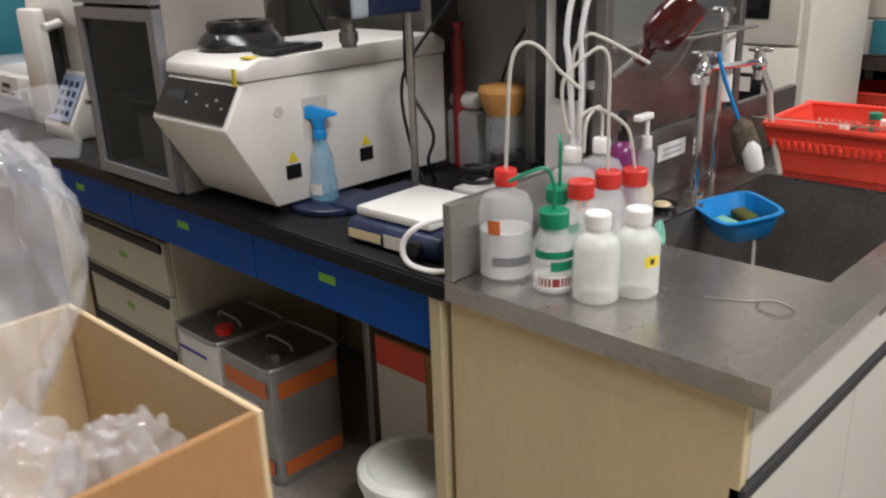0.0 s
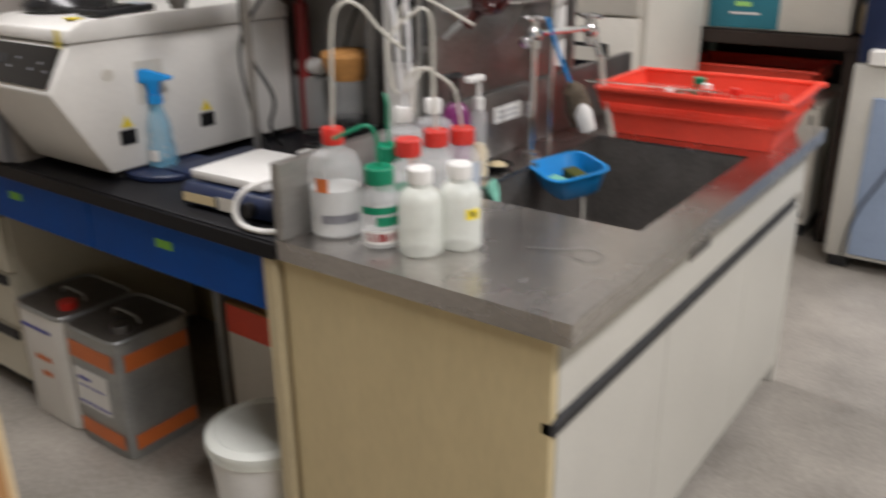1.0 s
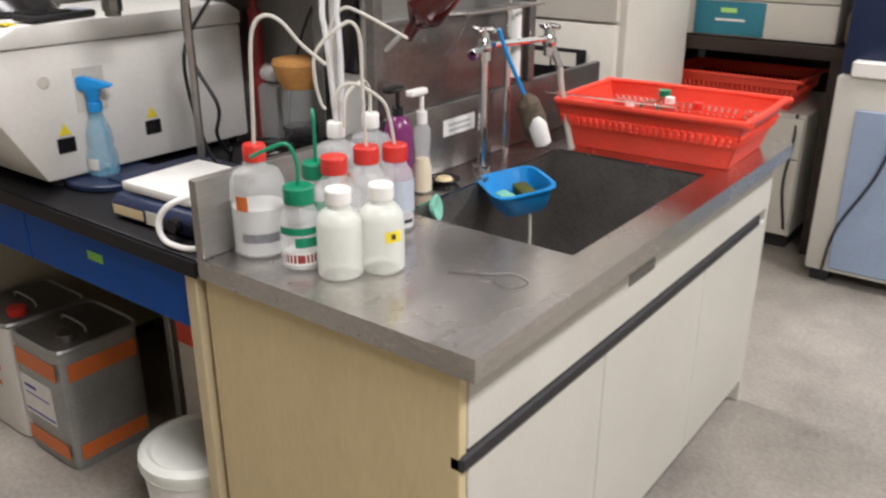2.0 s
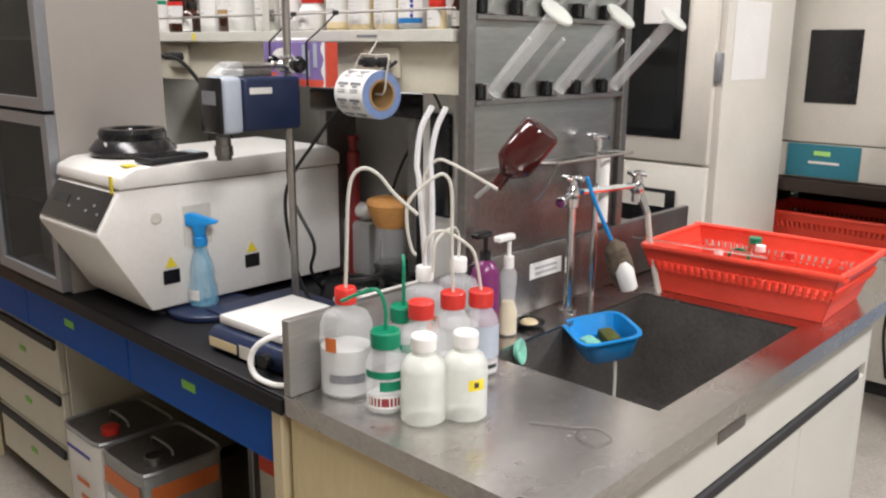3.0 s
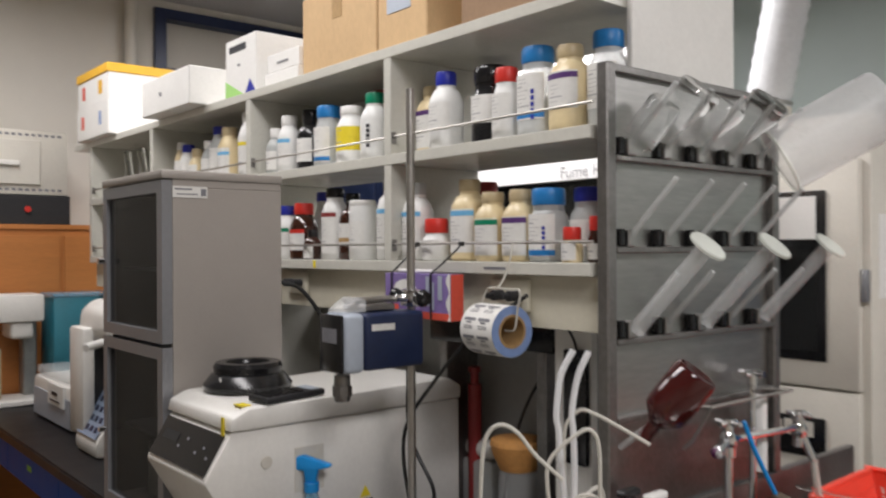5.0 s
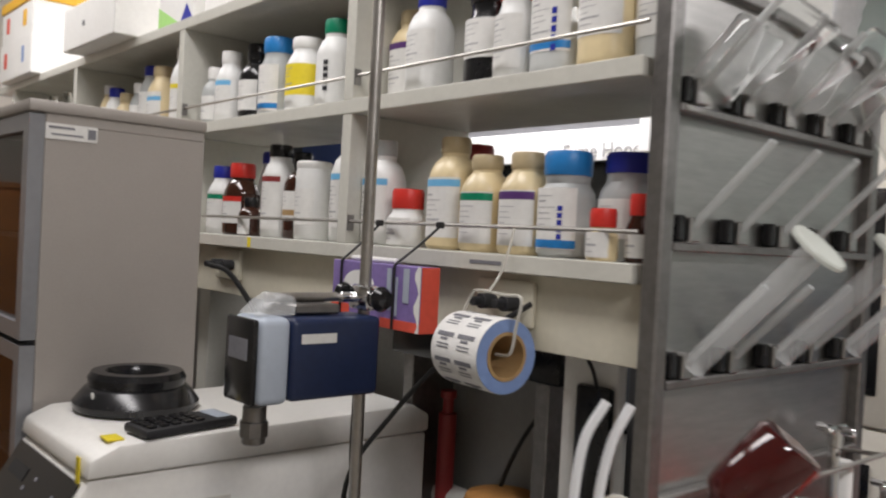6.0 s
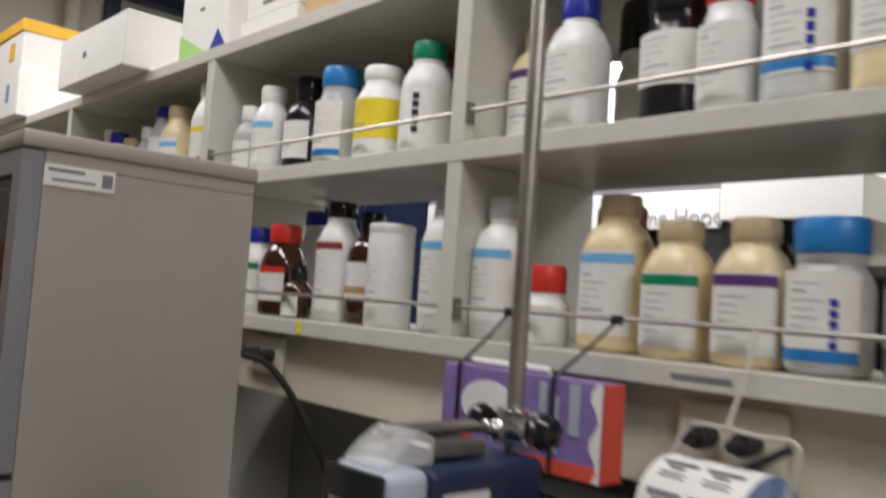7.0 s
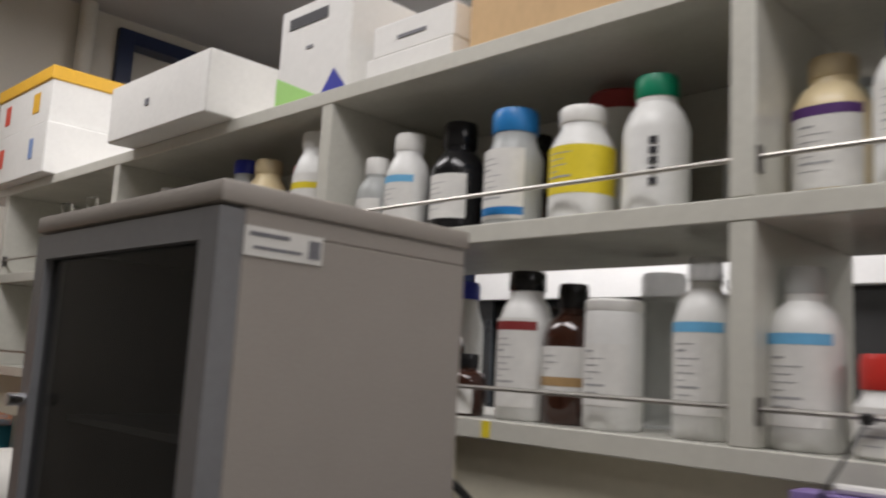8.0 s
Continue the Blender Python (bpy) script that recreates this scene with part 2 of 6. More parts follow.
def hose(pts, r, seg=8, n=8):
    path = spline(pts, n)
    bm = bmesh.new()
    rings, side = [], None
    for i, p in enumerate(path):
        d = (path[min(i + 1, len(path) - 1)] - path[max(i - 1, 0)]).normalized()
        if side is None:
            side = d.orthogonal().normalized()
        side = (side - d * side.dot(d)).normalized()
        up = d.cross(side)
        rings.append([bm.verts.new(p + r * (math.cos(2 * math.pi * k / seg) * side + math.sin(2 * math.pi * k / seg) * up)) for k in range(seg)])
    for a, b in zip(rings, rings[1:]):
        for k in range(seg):
            bm.faces.new((a[k], a[(k + 1) % seg], b[(k + 1) % seg], b[k]))
    bm.faces.new(rings[0][::-1])
    bm.faces.new(rings[-1])
    return bm


def band(r, z0, z1, a0, a1, sq=2.0, n=10, lift=0.0006, thick=0.0):
    """A strip that lies on a bottle's wall, from angle a0 to a1 in degrees."""
    bm = bmesh.new()
    lo, hi = [], []
    for i in range(n + 1):
        a = radians(a0 + (a1 - a0) * i / n)
        k = (r + lift) * squash(a, sq)
        lo.append(bm.verts.new((k * math.cos(a), k * math.sin(a), z0)))
        hi.append(bm.verts.new((k * math.cos(a), k * math.sin(a), z1)))
    for i in range(n):
        bm.faces.new((lo[i], lo[i + 1], hi[i + 1], hi[i]))
    return bm


def extrude(profile, x0, x1, bevel=0.003):
    """A (y, z) outline drawn out along x."""
    bm = bmesh.new()
    a = [bm.verts.new((x0, y, z)) for y, z in profile]
    b = [bm.verts.new((x1, y, z)) for y, z in profile]
    n = len(profile)
    bm.faces.new(a)
    bm.faces.new(b[::-1])
    for i in range(n):
        bm.faces.new((a[i], b[i], b[(i + 1) % n], a[(i + 1) % n]))
    bmesh.ops.recalc_face_normals(bm, faces=bm.faces)
    if bevel:
        bmesh.ops.bevel(bm, geom=bm.edges[:], offset=bevel, segments=2, affect="EDGES", profile=0.5)
    return bm


def ring_plate(x0, y0, x1, y1, hx0, hy0, hx1, hy1, z0, z1, bevel=0.003):
    """A plate with a rectangular hole."""
    bm = bmesh.new()
    o, q = [(x0, y0), (x1, y0), (x1, y1), (x0, y1)], [(hx0, hy0), (hx1, hy0), (hx1, hy1), (hx0, hy1)]
    v = [[bm.verts.new((x, y, z)) for x, y in pts] for z in (z0, z1) for pts in (o, q)]
    for i in range(4):
        j = (i + 1) % 4
        bm.faces.new((v[0][j], v[0][i], v[1][i], v[1][j]))
        bm.faces.new((v[2][i], v[2][j], v[3][j], v[3][i]))
        bm.faces.new((v[0][i], v[0][j], v[2][j], v[2][i]))
        bm.faces.new((v[1][j], v[1][i], v[3][i], v[3][j]))
    if bevel:
        sharp = [e for e in bm.edges if e.calc_face_angle(0) > 0.5]
        bmesh.ops.bevel(bm, geom=sharp, offset=bevel, segments=2, affect="EDGES", profile=0.5)
    return bm


def open_box(x0, y0, z0, x1, y1, z1, t):
    """A box without a lid, its walls t thick."""
    bm = bmesh.new()
    def four(x0, y0, x1, y1, z):
        return [bm.verts.new(p) for p in ((x0, y0, z), (x1, y0, z), (x1, y1, z), (x0, y1, z))]
    a, b = four(x0 - t, y0 - t, x1 + t, y1 + t, z0 - t), four(x0 - t, y0 - t, x1 + t, y1 + t, z1)
    c, d = four(x0, y0, x1, y1, z1), four(x0, y0, x1, y1, z0)
    for lo, hi in ((a, b), (b, c), (c, d)):
        for i in range(4):
            j = (i + 1) % 4
            bm.faces.new((lo[i], lo[j], hi[j], hi[i]))
    bm.faces.new(a[::-1])
    bm.faces.new(d)
    return bm


def mesh_ob(name, bm, material):
    bm.normal_update()
    for f in bm.faces:
        f.smooth = True
    for e in bm.edges:
        e.smooth = len(e.link_faces) != 2 or e.calc_face_angle(0) < 0.6
    me = bpy.data.meshes.new(name)
    bm.to_mesh(me)
    bm.free()
    me.materials.append(M[material])
    return new(name, me)


def part(name, bm, material, parent, label=""):
    ob = mesh_ob(name, bm, material)
    ob.parent = parent
    return tagged(ob, label)


def thing(name, label, category, m=None, group=""):
    ob = new(name)
    ob.empty_display_size = 0.05
    if m is not None:
        ob.matrix_basis = m
    return tagged(ob, label, category, group)


def solid(name, bm, material, label, category, group=""):
    return tagged(mesh_ob(name, bm, material), label, category, group)


def setting(name, bm, material, label="", category="", parent=None):
    ob = mesh_ob(name, bm, material)
    if parent:
        ob.parent = parent
        return tagged(ob, label)
    return tagged(ob, label, category, kind="structure")


# ---- room ----
X0, X1, Y0, Y1 = -4.75, 3.2, -2.6, 4.75
setting("floor", box(X0, Y0, -0.1, X1, Y1, 0, 0), "floor", "pale worn terrazzo floor with grey scuffs", "floor")
setting("ceiling", box(X0, Y0, CEIL, X1, Y1, CEIL + 0.1, 0), "ceiling", "dim grey ceiling boards", "ceiling")
setting("wall_north", box(X0, Y1, 0, X1, Y1 + 0.15, CEIL, 0), "wall_green", "green-grey painted wall behind the ovens", "wall")
setting("wall_south", box(X0, Y0 - 0.15, 0, X1, Y0, CEIL, 0), "wall", "plain beige painted wall", "wall")
setting("wall_east", box(X1, Y0, 0, X1 + 0.15, Y1, CEIL, 0), "wall", "plain beige painted wall", "wall")
setting("wall_west", join(box(X0 - 0.15, Y0, 0, X0, 2.08, CEIL, 0), box(X0 - 0.15, 3.6, 0, X0, Y1, CEIL, 0), box(X0 - 0.15, 2.08, 0, X0, 3.6, 1.2, 0), box(X0 - 0.15, 2.08, 2.95, X0, 3.6, CEIL, 0)), "wall", "beige painted wall with a dark framed window", "wall")
win = tagged(new("window_1"), "dark framed window with a drawn grey blind", "window", kind="structure")
part("window_frame", join(box(X0 - 0.1, 2.08, 1.2, X0 + 0.03, 2.15, 2.95), box(X0 - 0.1, 3.53, 1.2, X0 + 0.03, 3.6, 2.95), box(X0 - 0.1, 2.15, 1.2, X0 + 0.03, 3.53, 1.26), box(X0 - 0.1, 2.15, 2.89, X0 + 0.03, 3.53, 2.95)), "navy", win)
part("blind", box(X0 - 0.08, 2.15, 2.62, X0 - 0.06, 3.53, 2.89), "wall", win, "drawn grey roller blind")
part("pane", box(X0 - 0.05, 2.15, 1.26, X0 - 0.045, 3.53, 2.62, 0), "hood_dark", win)
setting("pipe", cyl(0.035, 0.0, CEIL, 14, X0 + 0.05, 1.93), "wall", "pale painted pipe running up the wall", "pipe")
for lx, ly, rz, _ in LAMPS:
    lamp = thing("ceiling_light", "white fluorescent ceiling light with a lit diffuser", "ceiling light", pose(lx, ly, CEIL, 0, 0, rz), "ceiling lights")
    part("frame", join(box(-0.63, -0.20, -0.09, 0.63, -0.18, 0), box(-0.63, 0.18, -0.09, 0.63, 0.20, 0), box(-0.63, -0.18, -0.09, -0.61, 0.18, 0), box(0.61, -0.18, -0.09, 0.63, 0.18, 0)), "white", lamp)
    part("diffuser", box(-0.61, -0.18, -0.07, 0.61, 0.18, -0.055, 0), "diffuser", lamp)

# ---- island bench ----
BX0, SX0, SX1, SY0, SY1, TOP = -4.30, -0.945, -0.321, 1.017, 2.54, 0.82
BT = 0.815
tops = thing("black_worktop", "long black resin laboratory worktop", "worktop")
part("worktop_edge", box(BX0, 1.012, BT - 0.038, SX0 - 0.002, 1.0175, BT - 0.004, 0.002), "black_top", tops, "black worktop edge")
part("worktop_slab", box(BX0, 1.018, BT - 0.038, SX0 - 0.002, SY1, BT, 0.006, 2), "black_top", tops)
bench = thing("lab_bench", "bench frame with blue steel fascia and cream legs", "lab bench")
fx = [BX0 + 0.02, -3.56, -2.86, -2.22, -1.60, -0.995]
for a, b in zip(fx, fx[1:]):
    f = part("fascia", box(a + 0.002, 1.03, 0.652, b - 0.002, 1.05, BT - 0.038), "blue", bench, "blue steel fascia panel")
    c = (a + b) / 2 - 0.02
    part("tape", box(c - 0.028, 1.0285, 0.715, c + 0.028, 1.0299, 0.735, 0), "green_tape", f, "strip of green tape")
part("leg", box(-0.990, 1.018, 0, -0.958, 1.10, BT - 0.038), "cream", bench, "cream laminate end post")
part("leg", box(-2.855, 1.035, 0, -2.805, 1.10, 0.652), "cream", bench)
part("leg", box(-4.27, 1.05, 0, -4.22, 1.10, 0.652), "cream", bench)
part("back_panel", box(BX0, 1.765, 0, -0.95, 1.785, BT - 0.038), "tan", bench)
part("rear_fascia", box(BX0, 2.50, 0.652, -0.95, 2.52, BT - 0.038), "blue", bench)
du = thing("drawer_unit", "cream three drawer pedestal with black pulls under the bench", "drawer unit")
part("body", box(-2.76, 1.115, 0.05, -2.19, 1.72, 0.60), "panel", du)
for z0, z1 in ((0.06, 0.235), (0.24, 0.415), (0.42, 0.595)):
    d = part("drawer", box(-2.755, 1.092, z0, -2.195, 1.114, z1, 0.003), "panel", du)
    part("handle", box(-2.755, 1.080, z1 - 0.035, -2.20, 1.0915, z1 - 0.003, 0.004), "black_matt", d, "black plastic pull")
    part("tape", box(-2.50, 1.0905, z0 + 0.07, -2.45, 1.0915, z0 + 0.088, 0), "green_tape", d)
part("base", box(-2.74, 1.13, 0, -2.21, 1.70, 0.05), "black_matt", du)

# ---- sink unit ----
su = thing("sink_cabinet", "laminate sink cabinet with tan end panel and long black pull", "sink cabinet")
part("end_panel", box(SX0 + 0.002, SY0 + 0.012, 0.0, SX1 - 0.035, SY0 + 0.032, TOP - 0.042), "tan", su, "tan laminate end panel")
part("end_panel", box(SX0 + 0.002, SY1 - 0.035, 0.0, SX1 - 0.035, SY1 - 0.015, TOP - 0.042), "laminate", su)
part("apron", box(SX1 - 0.052, SY0 + 0.034, 0.635, SX1 - 0.034, SY1 - 0.037, TOP - 0.042), "laminate", su)
part("pull_strip", box(SX1 - 0.056, SY0 + 0.012, 0.602, SX1 - 0.028, SY1 - 0.10, 0.632, 0.005), "black_matt", su, "long black pull strip")
ys = [SY0 + 0.034, 1.52, 2.05, SY1 - 0.037]
for a, b in zip(ys, ys[1:]):
    part("door", box(SX1 - 0.052, a + 0.002, 0.075, SX1 - 0.034, b - 0.002, 0.600), "laminate", su)
part("plinth", box(SX1 - 0.10, SY0 + 0.04, 0.0, SX1 - 0.07, SY1 - 0.04, 0.075), "black_matt", su, "dark recessed plinth")
part("back_board", box(SX0 + 0.002, SY0 + 0.034, 0.0, SX0 + 0.02, SY1 - 0.037, TOP - 0.042), "tan", su)
part("maker_plate", box(SX1 - 0.0338, 1.60, 0.715, SX1 - 0.032, 1.72, 0.74, 0), "steel_dark", su)

sink = thing("stainless_sink", "worn stainless steel sink top with a deep dark basin", "sink")
HX0, HX1, HY0, HY1 = -0.81, -0.402, 1.446, 2.10
t0 = TOP - 0.04
part("deck", ring_plate(SX0, SY0, SX1, SY1, HX0, HY0, HX1, HY1, t0, TOP, 0.004), "steel_worn", sink, "scratched stainless steel deck")
BZ = 0.52
part("basin", open_box(HX0 + 0.001, HY0 + 0.001, BZ, HX1 - 0.001, HY1 - 0.001, TOP - 0.006, -0.0005), "basin", sink, "dark steel basin")
part("drain", lathe([(0.045, BZ), (0.045, BZ + 0.004), (0.03, BZ + 0.004), (0.028, BZ + 0.001)], 20), "chrome", sink)
sink.children[-1].location = (-0.6, 1.72, 0)
part("upstand", box(SX0, SY0, TOP, SX0 + 0.022, 1.495, 0.97, 0.004, 2), "steel", sink, "stainless steel upstand")
# Rear half takes darker steel in place of the brown reflections behind the basin.
part("upstand", box(SX0, 1.4955, TOP, SX0 + 0.022, SY1, 0.985, 0.004, 2), "steel_dark", sink, "rear steel upstand, darkened for its brown reflections")
part("name_plate", box(SX0 + 0.022, 1.735, 0.905, SX0 + 0.0245, 1.865, 0.945, 0.0005), "label", sink, "small white plate with illegible print")
part("print", join(box(SX0 + 0.0245, 1.755, 0.928, SX0 + 0.025, 1.845, 0.934, 0), box(SX0 + 0.0245, 1.755, 0.914, SX0 + 0.025, 1.845, 0.921, 0)), "fine_print", sink.children[-1])

# ---- reagent shelf ----
SHY0, SHY1 = 1.495, 1.80
Z1, Z2, Z3 = 1.495, 1.767, 2.042
shelf = thing("reagent_shelf", "pale grey two tier reagent shelf with steel guard rails", "shelf")
ux = [-4.02, -3.25, -2.405, -1.634, -0.965]
for z in (Z1, Z2, Z3):
    part("shelf_board", box(ux[0] - (0.24 if z > 1.9 else 0.016), SHY0, z - 0.027, ux[-1] + 0.002, SHY1 + (0.08 if z > 1.9 else 0), z, 0.0015), "shelf", shelf)
for x in ux[:-1]:
    for a, b in ((Z1, Z2 - 0.027), (Z2, Z3 - 0.027)):
        part("upright", box(x - 0.015, SHY0 + 0.001, a, x + 0.015, SHY1 - 0.001, b, 0.0015), "shelf", shelf)
for x in (ux[0], -2.42):
    part("post", box(x - 0.03, 1.60, BT, x + 0.03, 2.02, Z1 - 0.027), "shelf", shelf)
part("end_panel", box(-0.962, 1.61, Z2, -0.948, 1.99, 2.30, 0.002), "white", shelf, "plain white end panel")
part("rear_panel", box(ux[0], 1.80, Z1, ux[1] - 0.016, 1.812, Z3 - 0.028), "shelf", shelf)
part("rear_panel", box(ux[1] - 0.015, 1.80, Z2, ux[3] + 0.015, 1.812, Z3 - 0.028), "shelf", shelf)
part("service_panel", box(ux[0] - 0.01, 1.525, 1.355, -0.965, 1.545, Z1 - 0.028, 0.001), "panel", shelf, "beige panel with sockets under the shelf")
part("splash_panel", box(ux[0] - 0.01, 1.76, BT, -1.172, 1.775, 1.352, 0.001), "grey_panel", shelf, "grey panel behind the bench")
part("end_board", box(-1.155, 1.60, BT, -1.05, 1.62, 1.352), "white_plastic", shelf)
for i in range(len(ux) - 1):
    a, b = ux[i] + 0.016, ux[i + 1] - 0.016 + (0.02 if i == 3 else 0)
    for z in (Z1 + 0.042, Z2 + 0.045):
        r = part("guard_rail", between((a, SHY0 + 0.008, z), (b, SHY0 + 0.008, z), 0.0032, 8), "rod", shelf, "thin steel guard rail")
        part("bracket", box(a, SHY0 + 0.002, z - 0.018, a + 0.003, SHY0 + 0.016, z + 0.012, 0), "steel_dark", r)
part("tape", box(-2.0, SHY0 - 0.0008, Z1 - 0.024, -1.985, SHY0 - 0.0001, Z1 - 0.002, 0), "yellow", shelf, "scrap of yellow tape")
part("shelf_tag", box(-1.27, SHY0 - 0.0008, Z1 - 0.017, -1.20, SHY0 - 0.0001, Z1 - 0.011, 0), "print", shelf)

# ---- sockets on the service panel ----
def socket(x, z, plugs):
    s = thing("power_socket", "cream double power socket with black plugs in it", "socket", pose(x, 1.525, z))
    part("plate", box(-0.06, -0.012, -0.035, 0.06, 0, 0.035, 0.004, 2), "panel", s)
    for px in plugs:
        p = part("plug", join(moved(cyl(0.012, 0, 0.028, 14), pose(px, -0.012, 0, 90)), moved(cyl(0.007, 0.028, 0.045, 12), pose(px, -0.012, 0, 90))), "black_matt", s, "black plug")
    return s


socket(-2.13, 1.425, (-0.02, 0.03))
socket(-1.21, 1.422, (-0.022, 0.026))
low = thing("wall_outlet", "white outlet with two black plugs on the grey panel", "socket", pose(-1.262, 1.76, 1.235))
part("plate", box(-0.03, -0.01, -0.03, 0.045, 0, 0.03, 0.003, 2), "white_plastic", low)
for px in (-0.012, 0.020):
    part("plug", moved(cyl(0.009, 0, 0.03, 12), pose(px, -0.010, 0.004, 90)), "black_matt", low, "black plug")
solid("outlet_cable", hose([(-1.275, 1.725, 1.238), (-1.30, 1.70, 1.20), (-1.36, 1.70, 1.10), (-1.42, 1.71, 0.95), (-1.44, 1.71, 0.822)], 0.004), "cable", "black cable drooping from the low outlet", "cable")

# ---- tall dry cabinet ----
dc = thing("dry_cabinet", "grey-beige steel dry cabinet with two smoked glass doors", "cabinet")
part("bottom_panel", box(-2.33, 1.035, BT, -1.897, 1.335, BT + 0.02), "cab", dc)
part("ceiling_panel", box(-2.33, 1.035, 1.68, -1.897, 1.335, 1.70), "cab", dc)
for x in (-2.33, -1.907):
    part("side_panel", box(x, 1.035, BT + 0.02, x + 0.010, 1.335, 1.68, 0.001), "cab", dc)
part("back_panel", box(-2.32, 1.325, BT + 0.02, -1.907, 1.335, 1.68, 0), "cab", dc)
# Thin near-black sheets paint the shade of the interior over the grey-beige walls.
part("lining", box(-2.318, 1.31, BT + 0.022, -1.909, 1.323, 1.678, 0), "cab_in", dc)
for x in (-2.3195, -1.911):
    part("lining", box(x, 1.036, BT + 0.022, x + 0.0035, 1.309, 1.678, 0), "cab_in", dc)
part("top", box(-2.335, 1.006, 1.7005, -1.893, 1.338, 1.722, 0.004, 2), "cab", dc)
for z in (1.03, 1.26, 1.47):
    part("inner_shelf", box(-2.31, 1.06, z, -1.917, 1.316, z + 0.008, 0), "cab_frame", dc)
for z0, z1 in ((BT + 0.008, 1.285), (1.295, 1.697)):
    d = part("door", moved(ring_plate(-2.33, z0, -1.897, z1, -2.30, z0 + 0.03, -1.93, z1 - 0.03, -1.034, -1.008, 0.002), Matrix(((1, 0, 0, 0), (0, 0, -1, 0), (0, 1, 0, 0), (0, 0, 0, 1)))), "cab_frame", dc, "grey framed door")
    part("pane", box(-2.30, 1.018, z0 + 0.03, -1.93, 1.022, z1 - 0.03, 0), "dark_glass", d, "smoked glass pane")
    part("handle", moved(cyl(0.008, 0, 0.02, 12), pose(-2.315, 1.008, z0 + 0.20, 90)), "chrome", d)
lab = part("sticker", box(-1.8968, 1.035, 1.655, -1.8955, 1.125, 1.683, 0), "label", dc, "white printed sticker")
part("print", join(box(-1.8955, 1.04, 1.674, -1.8950, 1.085, 1.678, 0), box(-1.8955, 1.045, 1.662, -1.8950, 1.10, 1.665, 0), box(-1.8955, 1.108, 1.660, -1.8950, 1.122, 1.678, 0)), "print", lab)
g = thing("stored_glassware", "white boxes and dishes kept inside the dry cabinet", "glassware")
part("tray", box(-2.25, 1.10, BT + 0.021, -1.99, 1.28, BT + 0.17, 0.01, 2), "white_plastic", g)
part("dish", moved(lathe([(0.05, 0), (0.07, 0.05), (0.068, 0.05), (0.048, 0.004)], 20), pose(-2.12, 1.18, 1.303 - 0.035)), "white_plastic", g)
part("vessel", cyl(0.05, 1.038, 1.20, 20, -2.08, 1.18), "clear", g)

# ---- centrifuge ----
cf = thing("centrifuge", "white bench centrifuge with a sloping black control panel", "centrifuge")
CX0, CX1 = -1.875, -1.545
part("body", extrude([(1.075, 0.835), (0.957, 1.035), (1.018, 1.135), (1.66, 1.135), (1.66, 0.835)], CX0, CX1, 0.008), "white", cf)
part("lid", extrude([(1.012, 1.137), (1.018, 1.165), (1.06, 1.183), (1.62, 1.192), (1.66, 1.17), (1.66, 1.137)], CX0 - 0.006, CX1 + 0.006, 0.006), "white", cf, "white hinged lid")
pan = part("control_panel", moved(box(CX0 + 0.012, -0.0015, 0.014, CX1 - 0.014, 0.0, 0.108, 0), pose(0, 0.9565, 1.0355, -31.4)), "black", cf, "black control panel")
pan.location.y = -0.002
part("display", moved(box(CX0 + 0.04, -0.003, 0.058, CX0 + 0.12, -0.0016, 0.080, 0), pose(0, 0.9565, 1.0355, -31.4)), "cab_in", pan)
for i, q in ((0, 0.05), (1, 0.072), (3, 0.05), (4, 0.066), (5, 0.048)):
    part("button", moved(box(CX0 + 0.135 + 0.03 * i, -0.003, q, CX0 + 0.144 + 0.03 * i, -0.0016, q + 0.006, 0), pose(0, 0.9565, 1.0355, -31.4)), "print", pan)
part("tape", box(CX1 - 0.030, 1.0085, 1.122, CX1 - 0.017, 1.0112, 1.166, 0), "yellow", cf, "yellow tape seal")
part("tape", box(CX1 - 0.055, 1.05, 1.1835, CX1 - 0.02, 1.075, 1.1862, 0), "yellow", cf)
part("lock_cap", moved(cyl(0.014, 0, 0.003, 20), pose(CX1, 1.10, 1.06, 0, 90)), "offwhite", cf)
part("vent_grille", box(CX1, 1.17, 0.98, CX1 + 0.002, 1.245, 1.08, 0), "offwhite", cf)
for y in (1.13, 1.36):
    part("warning_mark", moved(lathe([(0.018, 0), (0.018, 0.001)], 3), pose(CX1 + 0.0012, y, 0.945, 0, 90, 0) @ pose(0, 0, 0, 0, 0, 180)), "yellow", cf)
    part("socket", box(CX1, y - 0.022, 0.895, CX1 + 0.004, y + 0.022, 0.93, 0.002), "black", cf)
for x in (CX0 + 0.04, CX1 - 0.04):
    for y in (1.12, 1.60):
        part("foot", cyl(0.018, BT, 0.8355, 14, x, y), "black_matt", cf)

rc = thing("rotor_ring", "shiny black plastic ring lying on the centrifuge lid", "ring", pose(-1.772, 1.172, 1.188) @ Matrix.Scale(1.04, 4))
part("ring", lathe([(0.10, 0.0), (0.103, 0.012), (0.085, 0.035), (0.078, 0.038), (0.08, 0.052), (0.074, 0.062), (0.052, 0.062), (0.046, 0.05), (0.046, 0.0)], 40, close=False), "black", rc)
part("tag", box(0.028, -0.086, 0.008, 0.036, -0.0835, 0.034, 0), "paper", rc, "scrap of white paper tag")
ca = thing("calculator", "black desk calculator lying on the centrifuge lid", "calculator", pose(-1.585, 1.182, 1.1880, 0.8, 1, 8))
part("body", box(-0.035, -0.09, 0, 0.035, 0.075, 0.014, 0.004, 2), "black_matt", ca)
part("screen", box(-0.027, 0.04, 0.0142, 0.027, 0.066, 0.0155, 0), "grey_plastic", ca)
